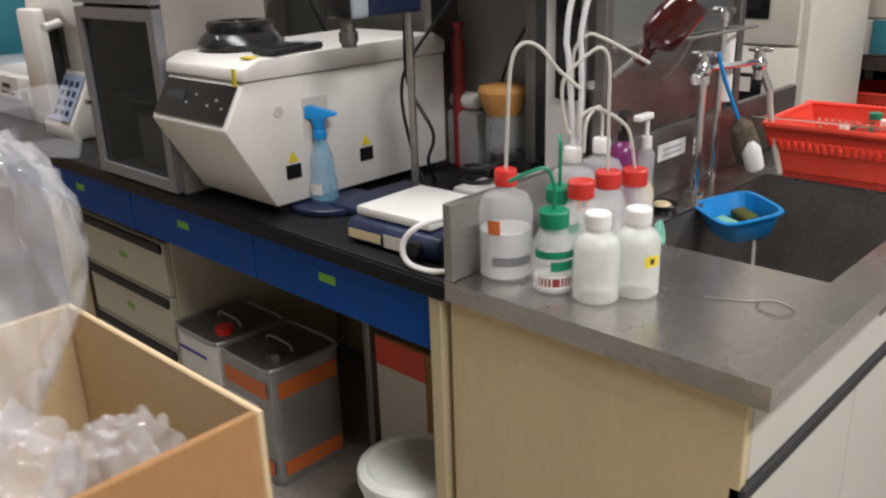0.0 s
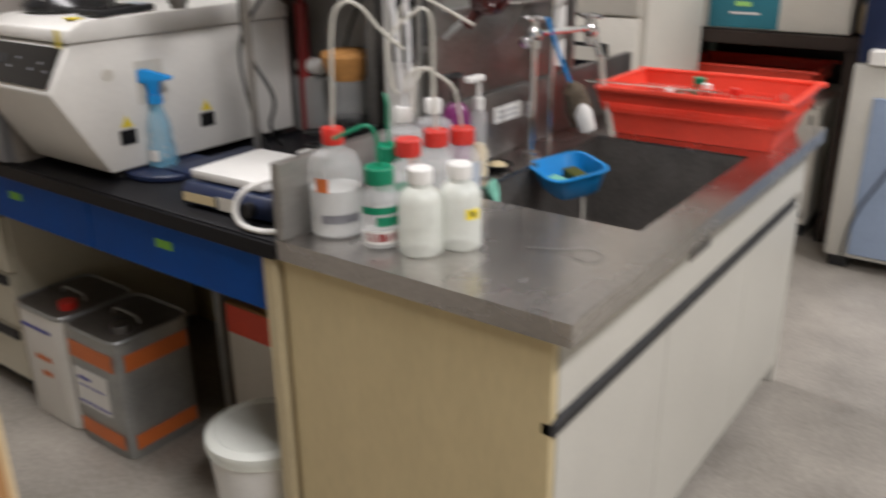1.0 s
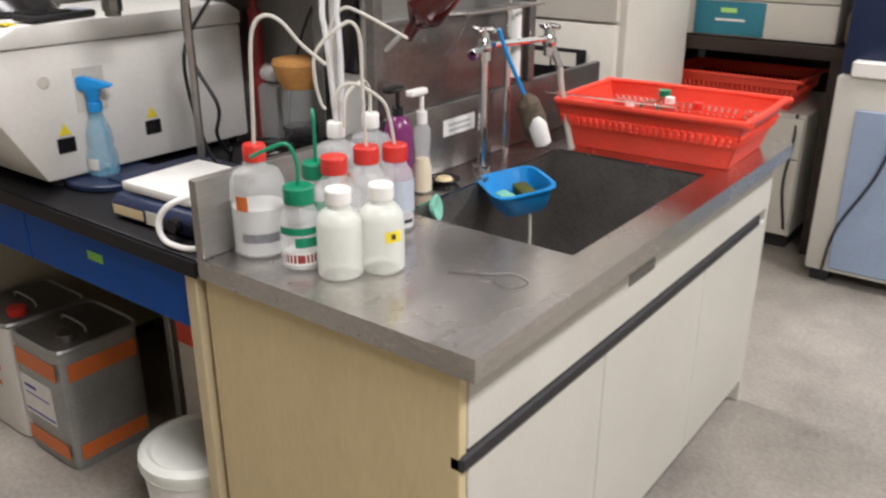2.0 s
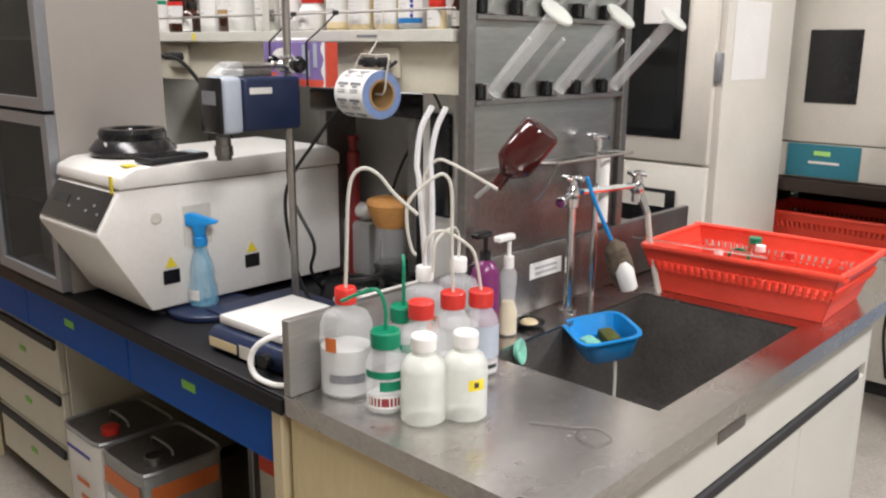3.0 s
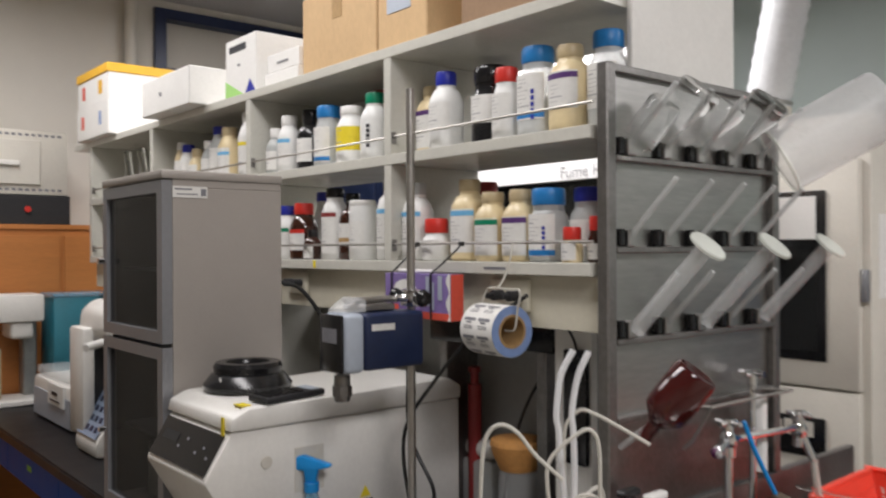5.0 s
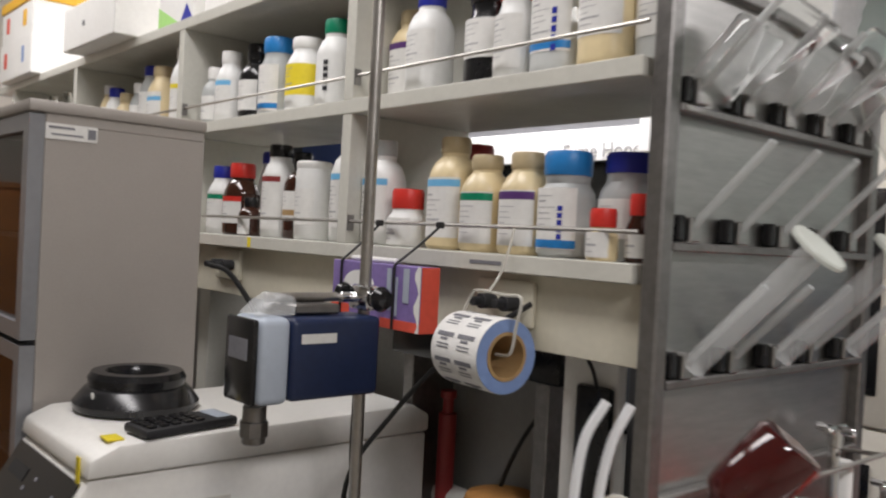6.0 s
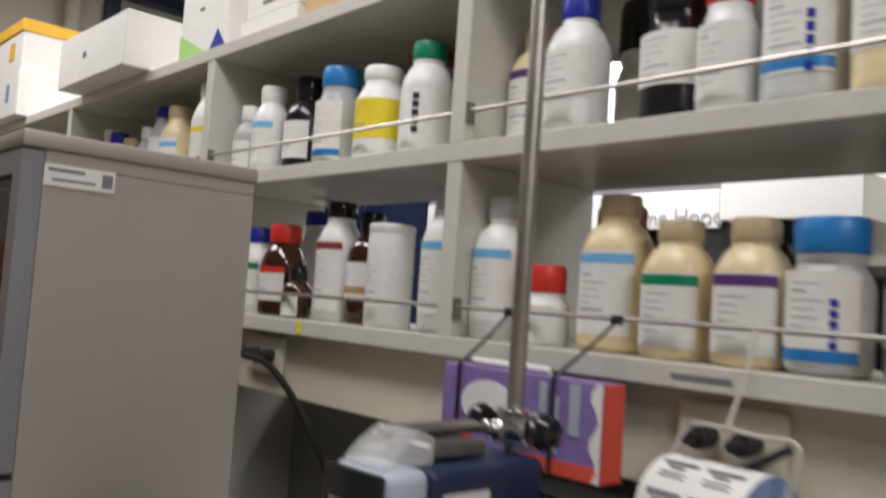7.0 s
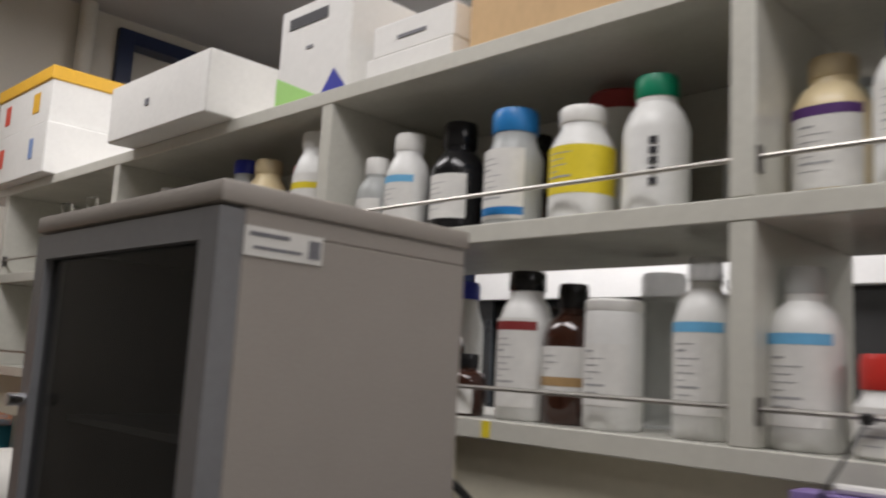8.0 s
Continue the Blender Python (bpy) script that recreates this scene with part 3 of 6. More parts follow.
for i in range(4):
    for j in range(5):
        part("key", box(-0.029 + 0.0155 * i, -0.082 + 0.021 * j, 0.0142, -0.018 + 0.0155 * i, -0.068 + 0.021 * j, 0.018, 0.001), "black", ca)

# ---- overhead stirrer on its stand ----
st = thing("stirrer_stand", "steel stirrer stand with a dark flat base", "lab stand")
RX, RY = -1.385, 1.378
part("base_plate", box(RX - 0.10, RY - 0.20, BT, RX + 0.12, RY + 0.06, BT + 0.022, 0.006, 2), "navy", st)
part("pole", cyl(0.0095, BT + 0.022, 1.885, 20, RX, RY), "rod", st)
part("clamp", join(box(RX - 0.02, RY - 0.02, 1.395, RX + 0.032, RY + 0.02, 1.435, 0.008, 2), between((RX, RY - 0.045, 1.415), (RX, RY - 0.01, 1.415), 0.008)), "chrome", st, "chrome boss head clamp")
part("knob", moved(lathe([(0.0, 0), (0.016, 0.002), (0.020, 0.012), (0.014, 0.024), (0.0, 0.026)], 18), pose(RX + 0.032, RY, 1.415, 0, 90)), "black", st, "round black knob")
part("knob", moved(lathe([(0.0, 0), (0.014, 0.002), (0.017, 0.010), (0.012, 0.02), (0.0, 0.022)], 18), pose(RX - 0.02, RY - 0.02, 1.42, 0, -90)), "black", st)
mx = thing("overhead_stirrer", "navy and grey overhead stirrer motor on a steel stand", "stirrer")
mx.location = (-0.008, -0.008, 0)
part("housing", box(-1.415, 1.2295, 1.268, -1.330, 1.388, 1.389, 0.010, 3), "navy", mx, "navy housing")
part("front_shell", box(-1.4165, 1.178, 1.266, -1.3285, 1.229, 1.391, 0.012, 3), "grey_plastic", mx, "pale grey front shell")
fp = part("display_panel", box(-1.414, 1.168, 1.268, -1.331, 1.1775, 1.389, 0.006, 2), "black", mx, "black display panel")
part("screen", box(-1.40, 1.1668, 1.33, -1.345, 1.1677, 1.36, 0), "print", fp)
part("hood", extrude([(1.18, 1.392), (1.24, 1.392), (1.24, 1.418), (1.222, 1.424), (1.20, 1.410)], -1.405, -1.34, 0.004), "clear", mx, "clear plastic hood")
part("chuck", join(cyl(0.017, 1.205, 1.26, 18, -1.375, 1.20), cyl(0.021, 1.215, 1.238, 8, -1.375, 1.20)), "steel_dark", mx, "dark steel chuck")
part("arm", between((-1.405, 1.225, 1.413), (-1.405, 1.515, 1.413), 0.0075), "rod", mx, "steel mounting arm")
part("arm_plate", box(-1.45, 1.25, 1.391, -1.36, 1.33, 1.406, 0.003), "steel_dark", mx)
part("sticker", box(-1.3299, 1.245, 1.352, -1.3290, 1.305, 1.366, 0), "label", mx)
solid("stirrer_cable", hose([(-1.40, 1.38, 1.27), (-1.42, 1.40, 1.10), (-1.36, 1.42, 0.98), (-1.40, 1.44, 0.90), (-1.44, 1.50, 0.835), (-1.50, 1.56, 0.822)], 0.0045), "cable", "black cable hanging from the stirrer motor", "cable")
solid("stirrer_cable", hose([(-1.14, 1.50, 1.425), (-1.26, 1.46, 1.34), (-1.38, 1.44, 1.22), (-1.44, 1.40, 1.10), (-1.41, 1.39, 0.95), (-1.36, 1.40, 0.84), (-1.33, 1.44, 0.822)], 0.0045), "cable", "black cable running from the socket past the stand", "cable")
solid("plug_cable", hose([(-2.10, 1.455, 1.425), (-2.03, 1.47, 1.41), (-1.96, 1.50, 1.33), (-1.95, 1.58, 1.18), (-1.93, 1.68, 0.95), (-1.92, 1.70, 0.825)], 0.006), "cable", "thick black cable hanging from a wall socket", "cable")
solid("bench_cable", hose([(-1.46, 1.14, 0.822), (-1.40, 1.20, 0.822), (-1.33, 1.30, 0.823), (-1.22, 1.38, 0.822), (-1.25, 1.50, 0.822), (-1.38, 1.60, 0.822)], 0.004), "cable", "black cable curled on the black worktop", "cable")

# ---- glove carton and label roll under the shelf ----
gb = thing("glove_carton", "violet carton of gloves with red ends tied below the shelf", "carton", pose(-1.43, 1.462, 1.363, 0, 0, 0))
part("carton", box(-0.125, -0.032, 0, 0.122, 0.004, 0.104, 0.001), "glove_violet", gb)
part("red_end", box(0.1222, -0.032, 0.0, 0.1235, 0.004, 0.104, 0), "glove_red", gb, "orange-red printed end")
part("red_print", box(-0.125, -0.0334, 0.0, -0.07, -0.0322, 0.030, 0), "glove_red", gb)
part("red_print", box(0.02, -0.0334, 0.0, 0.122, -0.0322, 0.016, 0), "glove_red", gb)
wave = bmesh.new()
for k in range(10):
    z0, z1 = 0.0105 * k, 0.0105 * (k + 1)
    a, b = (0.112 + 0.006 * math.sin(k * 1.3 + q) for q in (0, 1.3))
    wave.faces.new([wave.verts.new(p) for p in ((a, -0.0336, z0), (0.122, -0.0336, z0), (0.122, -0.0336, min(z1, 0.104)), (b, -0.0336, min(z1, 0.104)))])
part("wavy_edge", wave, "paper", gb, "white wavy printed edge")
for x0, x1, z0, z1 in ((0.035, 0.046, 0.03, 0.098), (0.058, 0.063, 0.022, 0.085), (0.078, 0.092, 0.045, 0.10)):
    part("pale_print", box(x0, -0.0334, z0, x1, -0.0322, z1, 0), "grey_plastic", gb)
part("opening", moved(lathe([(0.045, 0), (0.045, 0.001)], 24), pose(-0.045, -0.0324, 0.062, 90) @ Matrix.Diagonal((1, 0.62, 1, 1))), "paper", gb)
for x, ln in ((-0.095, 0.02), (0.055, 0.035)):
    part("cable_tie", join(hose([(x, -0.035, 0.0), (x, -0.035, 0.104)], 0.0022, 6, 3), hose([(x, -0.035, 0.104), (x + ln * 0.5, 0.0, 0.138), (x + ln, 0.03, 0.172)], 0.0022, 6), moved(box(-0.006, -0.006, -0.005, 0.006, 0.006, 0.006, 0.002), pose(x + ln, 0.028, 0.172))), "cable", gb, "black cable tie")
part("pen", between((-0.09, -0.015, 0.109), (0.03, -0.01, 0.109), 0.005, 10), "white_plastic", gb)

lr = thing("label_roll", "roll of printed labels hanging by a white string", "label roll", pose(-1.243, 1.458, 1.352, 0, 90, -6) @ Matrix.Scale(0.98, 4))
part("paper_roll", lathe([(0.034, 0.001), (0.055, 0.001), (0.0555, 0.003), (0.0555, 0.112), (0.055, 0.114)], 40, close=False), "paper", lr, "white paper roll")
part("blue_liner", lathe([(0.0546, 0.1142), (0.034, 0.1142)], 40, close=False), "roll_blue", lr, "pale blue liner edge")
part("core", lathe([(0.036, 0.0), (0.036, 0.116), (0.031, 0.116), (0.031, 0.0)], 36, close=False), "core", lr, "cardboard core")
bars = []
for k in range(9):
    for z in (0.012, 0.062):
        a = k * 40
        bars += [band(0.0556, z, z + 0.040, a, a + 7, n=2), band(0.0556, z + 0.010, z + 0.028, a + 9, a + 13, n=2), band(0.0556, z + 0.004, z + 0.034, a + 18, a + 20, n=2), band(0.0556, z + 0.004, z + 0.034, a + 23, a + 25, n=2)]
part("print", join(*bars), "print", lr)
part("string", hose([(0.0, 0.0, -0.008), (-0.05, 0.008, -0.006), (-0.082, 0.010, 0.012), (-0.090, 0.006, 0.035), (-0.088, 0.004, 0.10), (-0.086, 0.002, 0.138), (-0.045, 0.0, 0.132), (-0.006, 0.0, 0.122), (0.0, 0.0, 0.09)], 0.0024), "hose", lr, "white string loop")
solid("string", hose([(-1.18, 1.452, 1.440), (-1.185, 1.478, 1.465), (-1.18, 1.488, 1.50), (-1.18, 1.498, 1.535)], 0.002), "hose", "white string tied to the guard rail", "string")

# ---- drying rack ----
rk = thing("drying_rack", "stainless steel drying rack with inclined pegs above the sink", "drying rack")
RX0 = -0.945
part("back_plate", box(RX0, 1.525, 0.986, RX0 + 0.006, 2.115, 1.868, 0), "steel", rk, "dull steel back plate")
# Thin extra plate; its dark steel paints the dim reflections low on the rack.
part("lower_plate", box(RX0 + 0.0062, 1.526, 0.987, RX0 + 0.009, 2.115, 1.181, 0), "steel_dark", rk, "added lower plate, darkened for its brown reflections")
for y in (1.497, 2.116):
    part("post", box(RX0 - 0.004, y, 0.986, RX0 + 0.024, y + 0.028, 1.885, 0.003), "steel_dark", rk)
part("top_bar", box(RX0, 1.525, 1.868, RX0 + 0.02, 2.116, 1.884, 0.002), "steel_dark", rk)
PY = [1.565, 1.685, 1.805, 1.925, 2.045]
for z in (1.20, 1.352, 1.532, 1.712):
    part("cross_bar", box(RX0 + 0.006, 1.526, z - 0.018, RX0 + 0.026, 2.115, z - 0.006, 0.002), "steel_dark", rk)
    if z > 1.3:
        for y in PY:
            part("clip", box(RX0 + 0.006, y - 0.030, z - 0.005, RX0 + 0.024, y - 0.012, z + 0.030, 0.003), "black", rk, "black peg clip")
            part("socket", box(RX0 + 0.006, y - 0.011, z - 0.005, RX0 + 0.030, y + 0.014, z + 0.028, 0.002), "steel", rk)
            part("peg", between((RX0 + 0.02, y, z + 0.010), (RX0 + 0.125, y + 0.012, z + 0.125), 0.0055, 10), "grey_clear", rk, "grey plastic peg")


def on_peg(y, z, out=0.0):
    """The pose of an upturned vessel on a peg: its z axis runs up and out along the peg."""
    d = Vector((0.105, 0.012, 0.115)).normalized()
    return Matrix.Translation(Vector((RX0 + 0.03, y, z + 0.018)) + d * out) @ d.to_track_quat("Z", "Y").to_matrix().to_4x4()


for y in (PY[0], PY[2], PY[4]):
    c = thing("measuring_cylinder", "clear plastic measuring cylinder upturned on a peg", "measuring cylinder", on_peg(y + 0.01, 1.345), "measuring cylinders on the rack")
    part("tube", lathe([(0.0185, 0.0), (0.0175, 0.004), (0.0165, 0.01), (0.016, 0.215), (0.0, 0.216)], 20), "clear", c)
    part("foot", lathe([(0.018, 0.215), (0.037, 0.219), (0.038, 0.224), (0.036, 0.227), (0.0, 0.226)], 28), "milky", c, "flat white foot")
for y, r, ln in ((PY[1] - 0.04, 0.046, 0.145), (PY[3] - 0.02, 0.046, 0.150), (PY[2] - 0.02, 0.034, 0.12)):
    f = thing("conical_flask", "clear glass conical flask upturned on a peg", "flask", on_peg(y, 1.712), "flasks on the rack")
    part("glass_wall", lathe([(0.016, 0.0), (0.018, 0.004), (0.015, 0.012), (0.015, 0.03), (r * 0.95, ln - 0.02), (r, ln - 0.008), (r * 0.88, ln), (0, ln - 0.002)], 28, close=False), "thin_glass", f)
f = thing("beaker", "clear glass beaker upturned on a peg", "beaker", on_peg(PY[0] + 0.01, 1.71))
part("glass_wall", lathe([(0.038, 0.0), (0.034, 0.004), (0.034, 0.095), (0.030, 0.102), (0, 0.101)], 28, close=False), "thin_glass", f)
f = thing("plastic_jug", "large milky plastic beaker upturned on a peg", "beaker", Matrix.Translation((-0.885, 2.045, 1.715)) @ Vector((0.13, 0.095, 0.090)).to_track_quat("Z", "Y").to_matrix().to_4x4())
part("jug_wall", lathe([(0.082, 0.02), (0.079, 0.026), (0.079, 0.262), (0.077, 0.270), (0.074, 0.268), (0.074, 0.262), (0.0, 0.260)], 32, close=False), "jug", f)
part("rim", lathe([(0.0825, 0.014), (0.086, 0.018), (0.0825, 0.023)], 32, close=False), "milky", f)
bb = thing("amber_bottle", "red-brown glass bottle upturned on the drying rack", "bottle", Matrix.Translation((-0.855, 1.515, 1.168)) @ Vector((0.56, 0.30, 0.82)).to_track_quat("Z", "Y").to_matrix().to_4x4() @ Matrix.Diagonal((0.95, 0.95, 0.76, 1)))
part("bottle_wall", lathe([(0.014, 0.0), (0.016, 0.006), (0.014, 0.012), (0.014, 0.045), (0.028, 0.062), (0.043, 0.082), (0.045, 0.10), (0.045, 0.205), (0.040, 0.213), (0.0, 0.209)], 32), "brown_glass", bb)
part("label", band(0.045, 0.10, 0.135, 20, 60, n=6), "label", bb)

part("wire_bracket", hose([(RX0 + 0.024, 1.74, 1.19), (RX0 + 0.085, 1.745, 1.196), (RX0 + 0.092, 1.76, 1.197), (RX0 + 0.092, 2.04, 1.197), (RX0 + 0.085, 2.055, 1.196), (RX0 + 0.024, 2.06, 1.19)], 0.004, 8, 5), "rod", rk, "bent steel wire bracket")
part("wire_bracket", hose([(RX0 + 0.024, 1.74, 1.10), (RX0 + 0.05, 1.745, 1.13), (RX0 + 0.085, 1.75, 1.195)], 0.0035), "rod", rk)
part("peg", between((RX0 + 0.02, 1.535, 1.135), (-0.835, 1.52, 1.20), 0.0055, 10), "grey_clear", rk)

# ---- taps ----
tp = thing("laboratory_tap", "chrome laboratory tap with cross arms and hose", "tap")
TX = -0.86
tp.location.y = 0.042
part("column", join(cyl(0.024, TOP, TOP + 0.012, 20, TX, 1.77), cyl(0.0105, TOP + 0.012, 1.15, 16, TX, 1.77), cyl(0.016, 1.085, 1.13, 16, TX, 1.77)), "chrome", tp)
part("cross_pipe", hose([(TX, 1.77, 1.12), (TX, 1.86, 1.115), (TX, 1.95, 1.11), (TX, 2.07, 1.105)], 0.008), "chrome", tp)
for y, z in ((1.77, 1.155), (2.07, 1.135)):
    part("handle", join(cyl(0.011, z - 0.035, z, 14, TX, y), between((TX - 0.03, y, z), (TX + 0.03, y, z), 0.006), between((TX, y - 0.03, z), (TX, y + 0.03, z), 0.006), cyl(0.010, z, z + 0.008, 14, TX, y)), "chrome", tp, "cross handle")
part("nozzle", join(between((TX, 1.77, 1.12), (TX + 0.02, 1.70, 1.11), 0.010), between((TX + 0.02, 1.70, 1.11), (TX + 0.022, 1.69, 1.108), 0.013)), "chrome", tp)
part("outlet", join(between((TX, 2.07, 1.125), (TX, 2.07, 1.06), 0.014), between((TX, 2.07, 1.105), (TX + 0.03, 2.08, 1.03), 0.010)), "chrome", tp)
for y, z in ((1.77, 1.118), (2.07, 1.098)):
    part("valve_body", moved(lathe([(0.0, -0.022), (0.012, -0.019), (0.019, -0.006), (0.019, 0.006), (0.012, 0.019), (0.0, 0.022)], 18), pose(TX, y, z)), "chrome", tp, "rounded chrome valve body")
part("hose", hose([(TX + 0.03, 2.08, 1.035), (TX + 0.035, 2.085, 0.98), (TX + 0.05, 2.09, 0.90), (TX + 0.085, 2.085, 0.79)], 0.0085), "hose", tp, "milky rubber hose")
t2 = thing("rear_tap", "tall chrome tap with a white plastic sleeve", "tap")
t2.location.y = 0.03
part("column", join(cyl(0.02, TOP, TOP + 0.01, 18, -0.89, 1.93), cyl(0.009, TOP + 0.01, 1.235, 14, -0.89, 1.93)), "chrome", t2)
part("handle", join(between((-0.92, 1.93, 1.262), (-0.86, 1.93, 1.262), 0.007), between((-0.89, 1.90, 1.262), (-0.89, 1.96, 1.262), 0.007), cyl(0.012, 1.235, 1.262, 14, -0.89, 1.93)), "chrome", t2)
part("sleeve", cyl(0.015, 1.04, 1.21, 14, -0.885, 1.955), "white_plastic", t2, "white plastic sleeve")
t2.location.z = -0.02
br = thing("bottle_brush", "blue handled bottle brush hanging on the tap pipe", "brush")
br.location.y = 0.02
part("handle", hose([(-0.845, 1.83, 1.155), (-0.838, 1.86, 1.09), (-0.825, 1.92, 0.99)], 0.005), "blue_plastic", br, "bright blue handle")
part("bristles", moved(lathe([(0.004, 0), (0.03, 0.012), (0.034, 0.06), (0.028, 0.11), (0.01, 0.13)], 18), Matrix.Translation((-0.805, 1.97, 0.868)) @ (Vector((-0.02, -0.05, 0.13)).to_track_quat("Z", "Y").to_matrix().to_4x4())), "bristle", br, "worn brown bristles")
part("tip", moved(lathe([(0.0, 0), (0.022, 0.01), (0.024, 0.06), (0.012, 0.085)], 16), Matrix.Translation((-0.782, 1.955, 0.855)) @ (Vector((-0.02, -0.03, 0.1)).to_track_quat("Z", "Y").to_matrix().to_4x4())), "white_plastic", br, "white bristle tip")

# ---- things in and round the sink ----
tub = thing("soap_tub", "bright blue plastic tub hooked on the basin edge with sponges", "tub", pose(-0.715, 1.755, 0.770, 9, 0, -38) @ Matrix.Diagonal((0.97, 0.76, 0.88, 1)))
part("tub_wall", lathe([(0.065, 0.0), (0.070, 0.004), (0.092, 0.062), (0.100, 0.064), (0.100, 0.068), (0.089, 0.068), (0.066, 0.008), (0.0, 0.007)], 32, sq=5, close=True), "blue_plastic", tub)
part("sponge", box(-0.05, 0.005, 0.012, 0.03, 0.05, 0.045, 0.006, 2), "sponge", tub, "olive green scouring sponge")
part("sponge", moved(box(-0.035, -0.022, 0.012, 0.035, 0.022, 0.04, 0.01, 2), pose(-0.005, -0.035, 0, 0, 0, 12)), "mint", tub, "mint green sponge")
solid("drip_tube", hose([(-0.665, 1.725, 0.775), (-0.663, 1.725, 0.72), (-0.661, 1.722, 0.66)], 0.004, 8, 4), "hose", "thin clear tube hanging below the blue tub", "tube")
dr = thing("strainer_dish", "small black dish by the basin with a teal strainer", "dish", pose(-0.862, 1.66, TOP))
part("dish", lathe([(0.028, 0), (0.038, 0.012), (0.036, 0.014), (0.024, 0.004), (0, 0.004)], 24), "black", dr)
part("soap", lathe([(0.018, 0.004), (0.022, 0.010), (0.016, 0.016), (0, 0.017)], 18), "cream_hdpe", dr)
solid("strainer", moved(lathe([(0.0, 0.0), (0.022, 0.004), (0.03, 0.016), (0.028, 0.018), (0.0, 0.010)], 20), pose(-0.812, 1.545, 0.80, 0, 80, 20)), "mint", "small teal plastic strainer hanging at the basin edge", "strainer")
solid("wire_loop", hose([(x + 0.12, y + 0.045, z) for x, y, z in ((-0.66, 1.20, TOP + 0.002), (-0.60, 1.23, TOP + 0.002), (-0.56, 1.26, TOP + 0.002), (-0.52, 1.24, TOP + 0.002), (-0.53, 1.20, TOP + 0.002), (-0.57, 1.21, TOP + 0.002), (-0.58, 1.24, TOP + 0.003))], 0.0008, 6), "steel_dark", "thin wire loop lying on the steel deck", "wire")


def wash_bottle(x, y, r, h, wall, cap, tubepts=None, tubemat="hose", fill=0.0, marks=(), rot=0, cap_r=0.56, cap_h=0.028, label="", neck=0.012):
    b = thing("wash_bottle", label, "bottle", pose(x, y, TOP, 0, 0, rot), "bottles on the sink")
    body_h = h - cap_h - neck
    part("bottle_wall", lathe([(r * 0.86, 0), (r, 0.006), (r, body_h * 0.78), (r * 0.97, body_h * 0.84), (r * 0.80, body_h * 0.94), (r * cap_r * 0.95, body_h), (r * cap_r * 0.85, body_h + neck)], 32), wall, b)
    c = part("cap", lathe([(r * cap_r, body_h + neck - 0.004), (r * cap_r * 1.03, body_h + neck), (r * cap_r * 1.03, h - 0.003), (r * cap_r * 0.93, h), (0, h)], 20), cap, b)
    if fill:
        part("liquid", lathe([(r * 0.82, 0.004), (r * 0.955, 0.008), (r * 0.955, body_h * fill), (0, body_h * fill)], 28), "liquid", b)
    if tubepts:
        part("spout", hose(tubepts, 0.0034), tubemat, b, "bent delivery tube")
    for z0, z1, a0, a1, m in marks:
        part("mark", band(r, z0 * body_h, z1 * body_h, a0, a1), m, b)
    return b


wash_bottle(-0.876, 1.115, 0.050, 0.205, "clear", "red", [(0, 0, 0.20), (0.003, 0.003, 0.289), (0.006, 0.006, 0.373), (0.013, 0.012, 0.412), (0.028, 0.026, 0.426), (0.046, 0.044, 0.414), (0.068, 0.064, 0.378), (0.098, 0.092, 0.342)], "hose", 0.56, ((0.56, 0.72, -90, -62, "orange_print"), (0.20, 0.30, -80, 10, "print")), 0, 0.40, 0.026, "clear wash bottle with red cap and orange hazard mark")
wash_bottle(-0.765, 1.112, 0.037, 0.150, "clear", "green", [(0, 0, 0.145), (0.0, 0, 0.19), (-0.012, -0.008, 0.222), (-0.035, -0.03, 0.215), (-0.06, -0.05, 0.20)], "green", 0.25, ((0.62, 0.74, -110, 30, "green"), (0.42, 0.58, -60, 10, "green"), (0.12, 0.34, -100, 10, "label"), (0.16, 0.30, -95, 5, "maroon")), 0, 0.72, 0.026, "small clear bottle with green cap and printed label")
wash_bottle(-0.835, 1.225, 0.037, 0.155, "clear", "green", [(0, 0, 0.15), (0, 0, 0.20), (0.0, 0.0, 0.235), (-0.012, 0.01, 0.25)], "green", 0.2, ((0.6, 0.75, -110, 30, "green"),), 0, 0.70, 0.026, "small clear bottle with green cap and spout")
wash_bottle(-0.682, 1.124, 0.0395, 0.158, "milky", "white_plastic", None, "hose", 0, (), 0, 0.56, 0.022, "milky white plastic bottle with white cap")
wash_bottle(-0.642, 1.188, 0.0395, 0.158, "milky", "white_plastic", None, "hose", 0, ((0.50, 0.66, -40, 5, "yellow"), (0.54, 0.62, -25, -12, "ink")), 0, 0.56, 0.022, "milky white plastic bottle with yellow hazard mark")
wash_bottle(-0.785, 1.222, 0.037, 0.175, "clear", "red", None, "hose", 0.3, (), 0, 0.66, 0.028, "clear bottle with red cap and no spout")
wash_bottle(-0.785, 1.31, 0.037, 0.175, "clear", "red", [(0, 0, 0.17), (-0.002, -0.002, 0.283), (-0.003, -0.003, 0.371), (-0.011, -0.01, 0.401), (-0.026, -0.025, 0.399), (-0.061, -0.058, 0.354), (-0.065, -0.061, 0.304), (-0.059, -0.055, 0.26), (-0.053, -0.05, 0.247)], "hose", 0.3, (), 0, 0.66, 0.028, "clear wash bottle with red cap and bent spout")
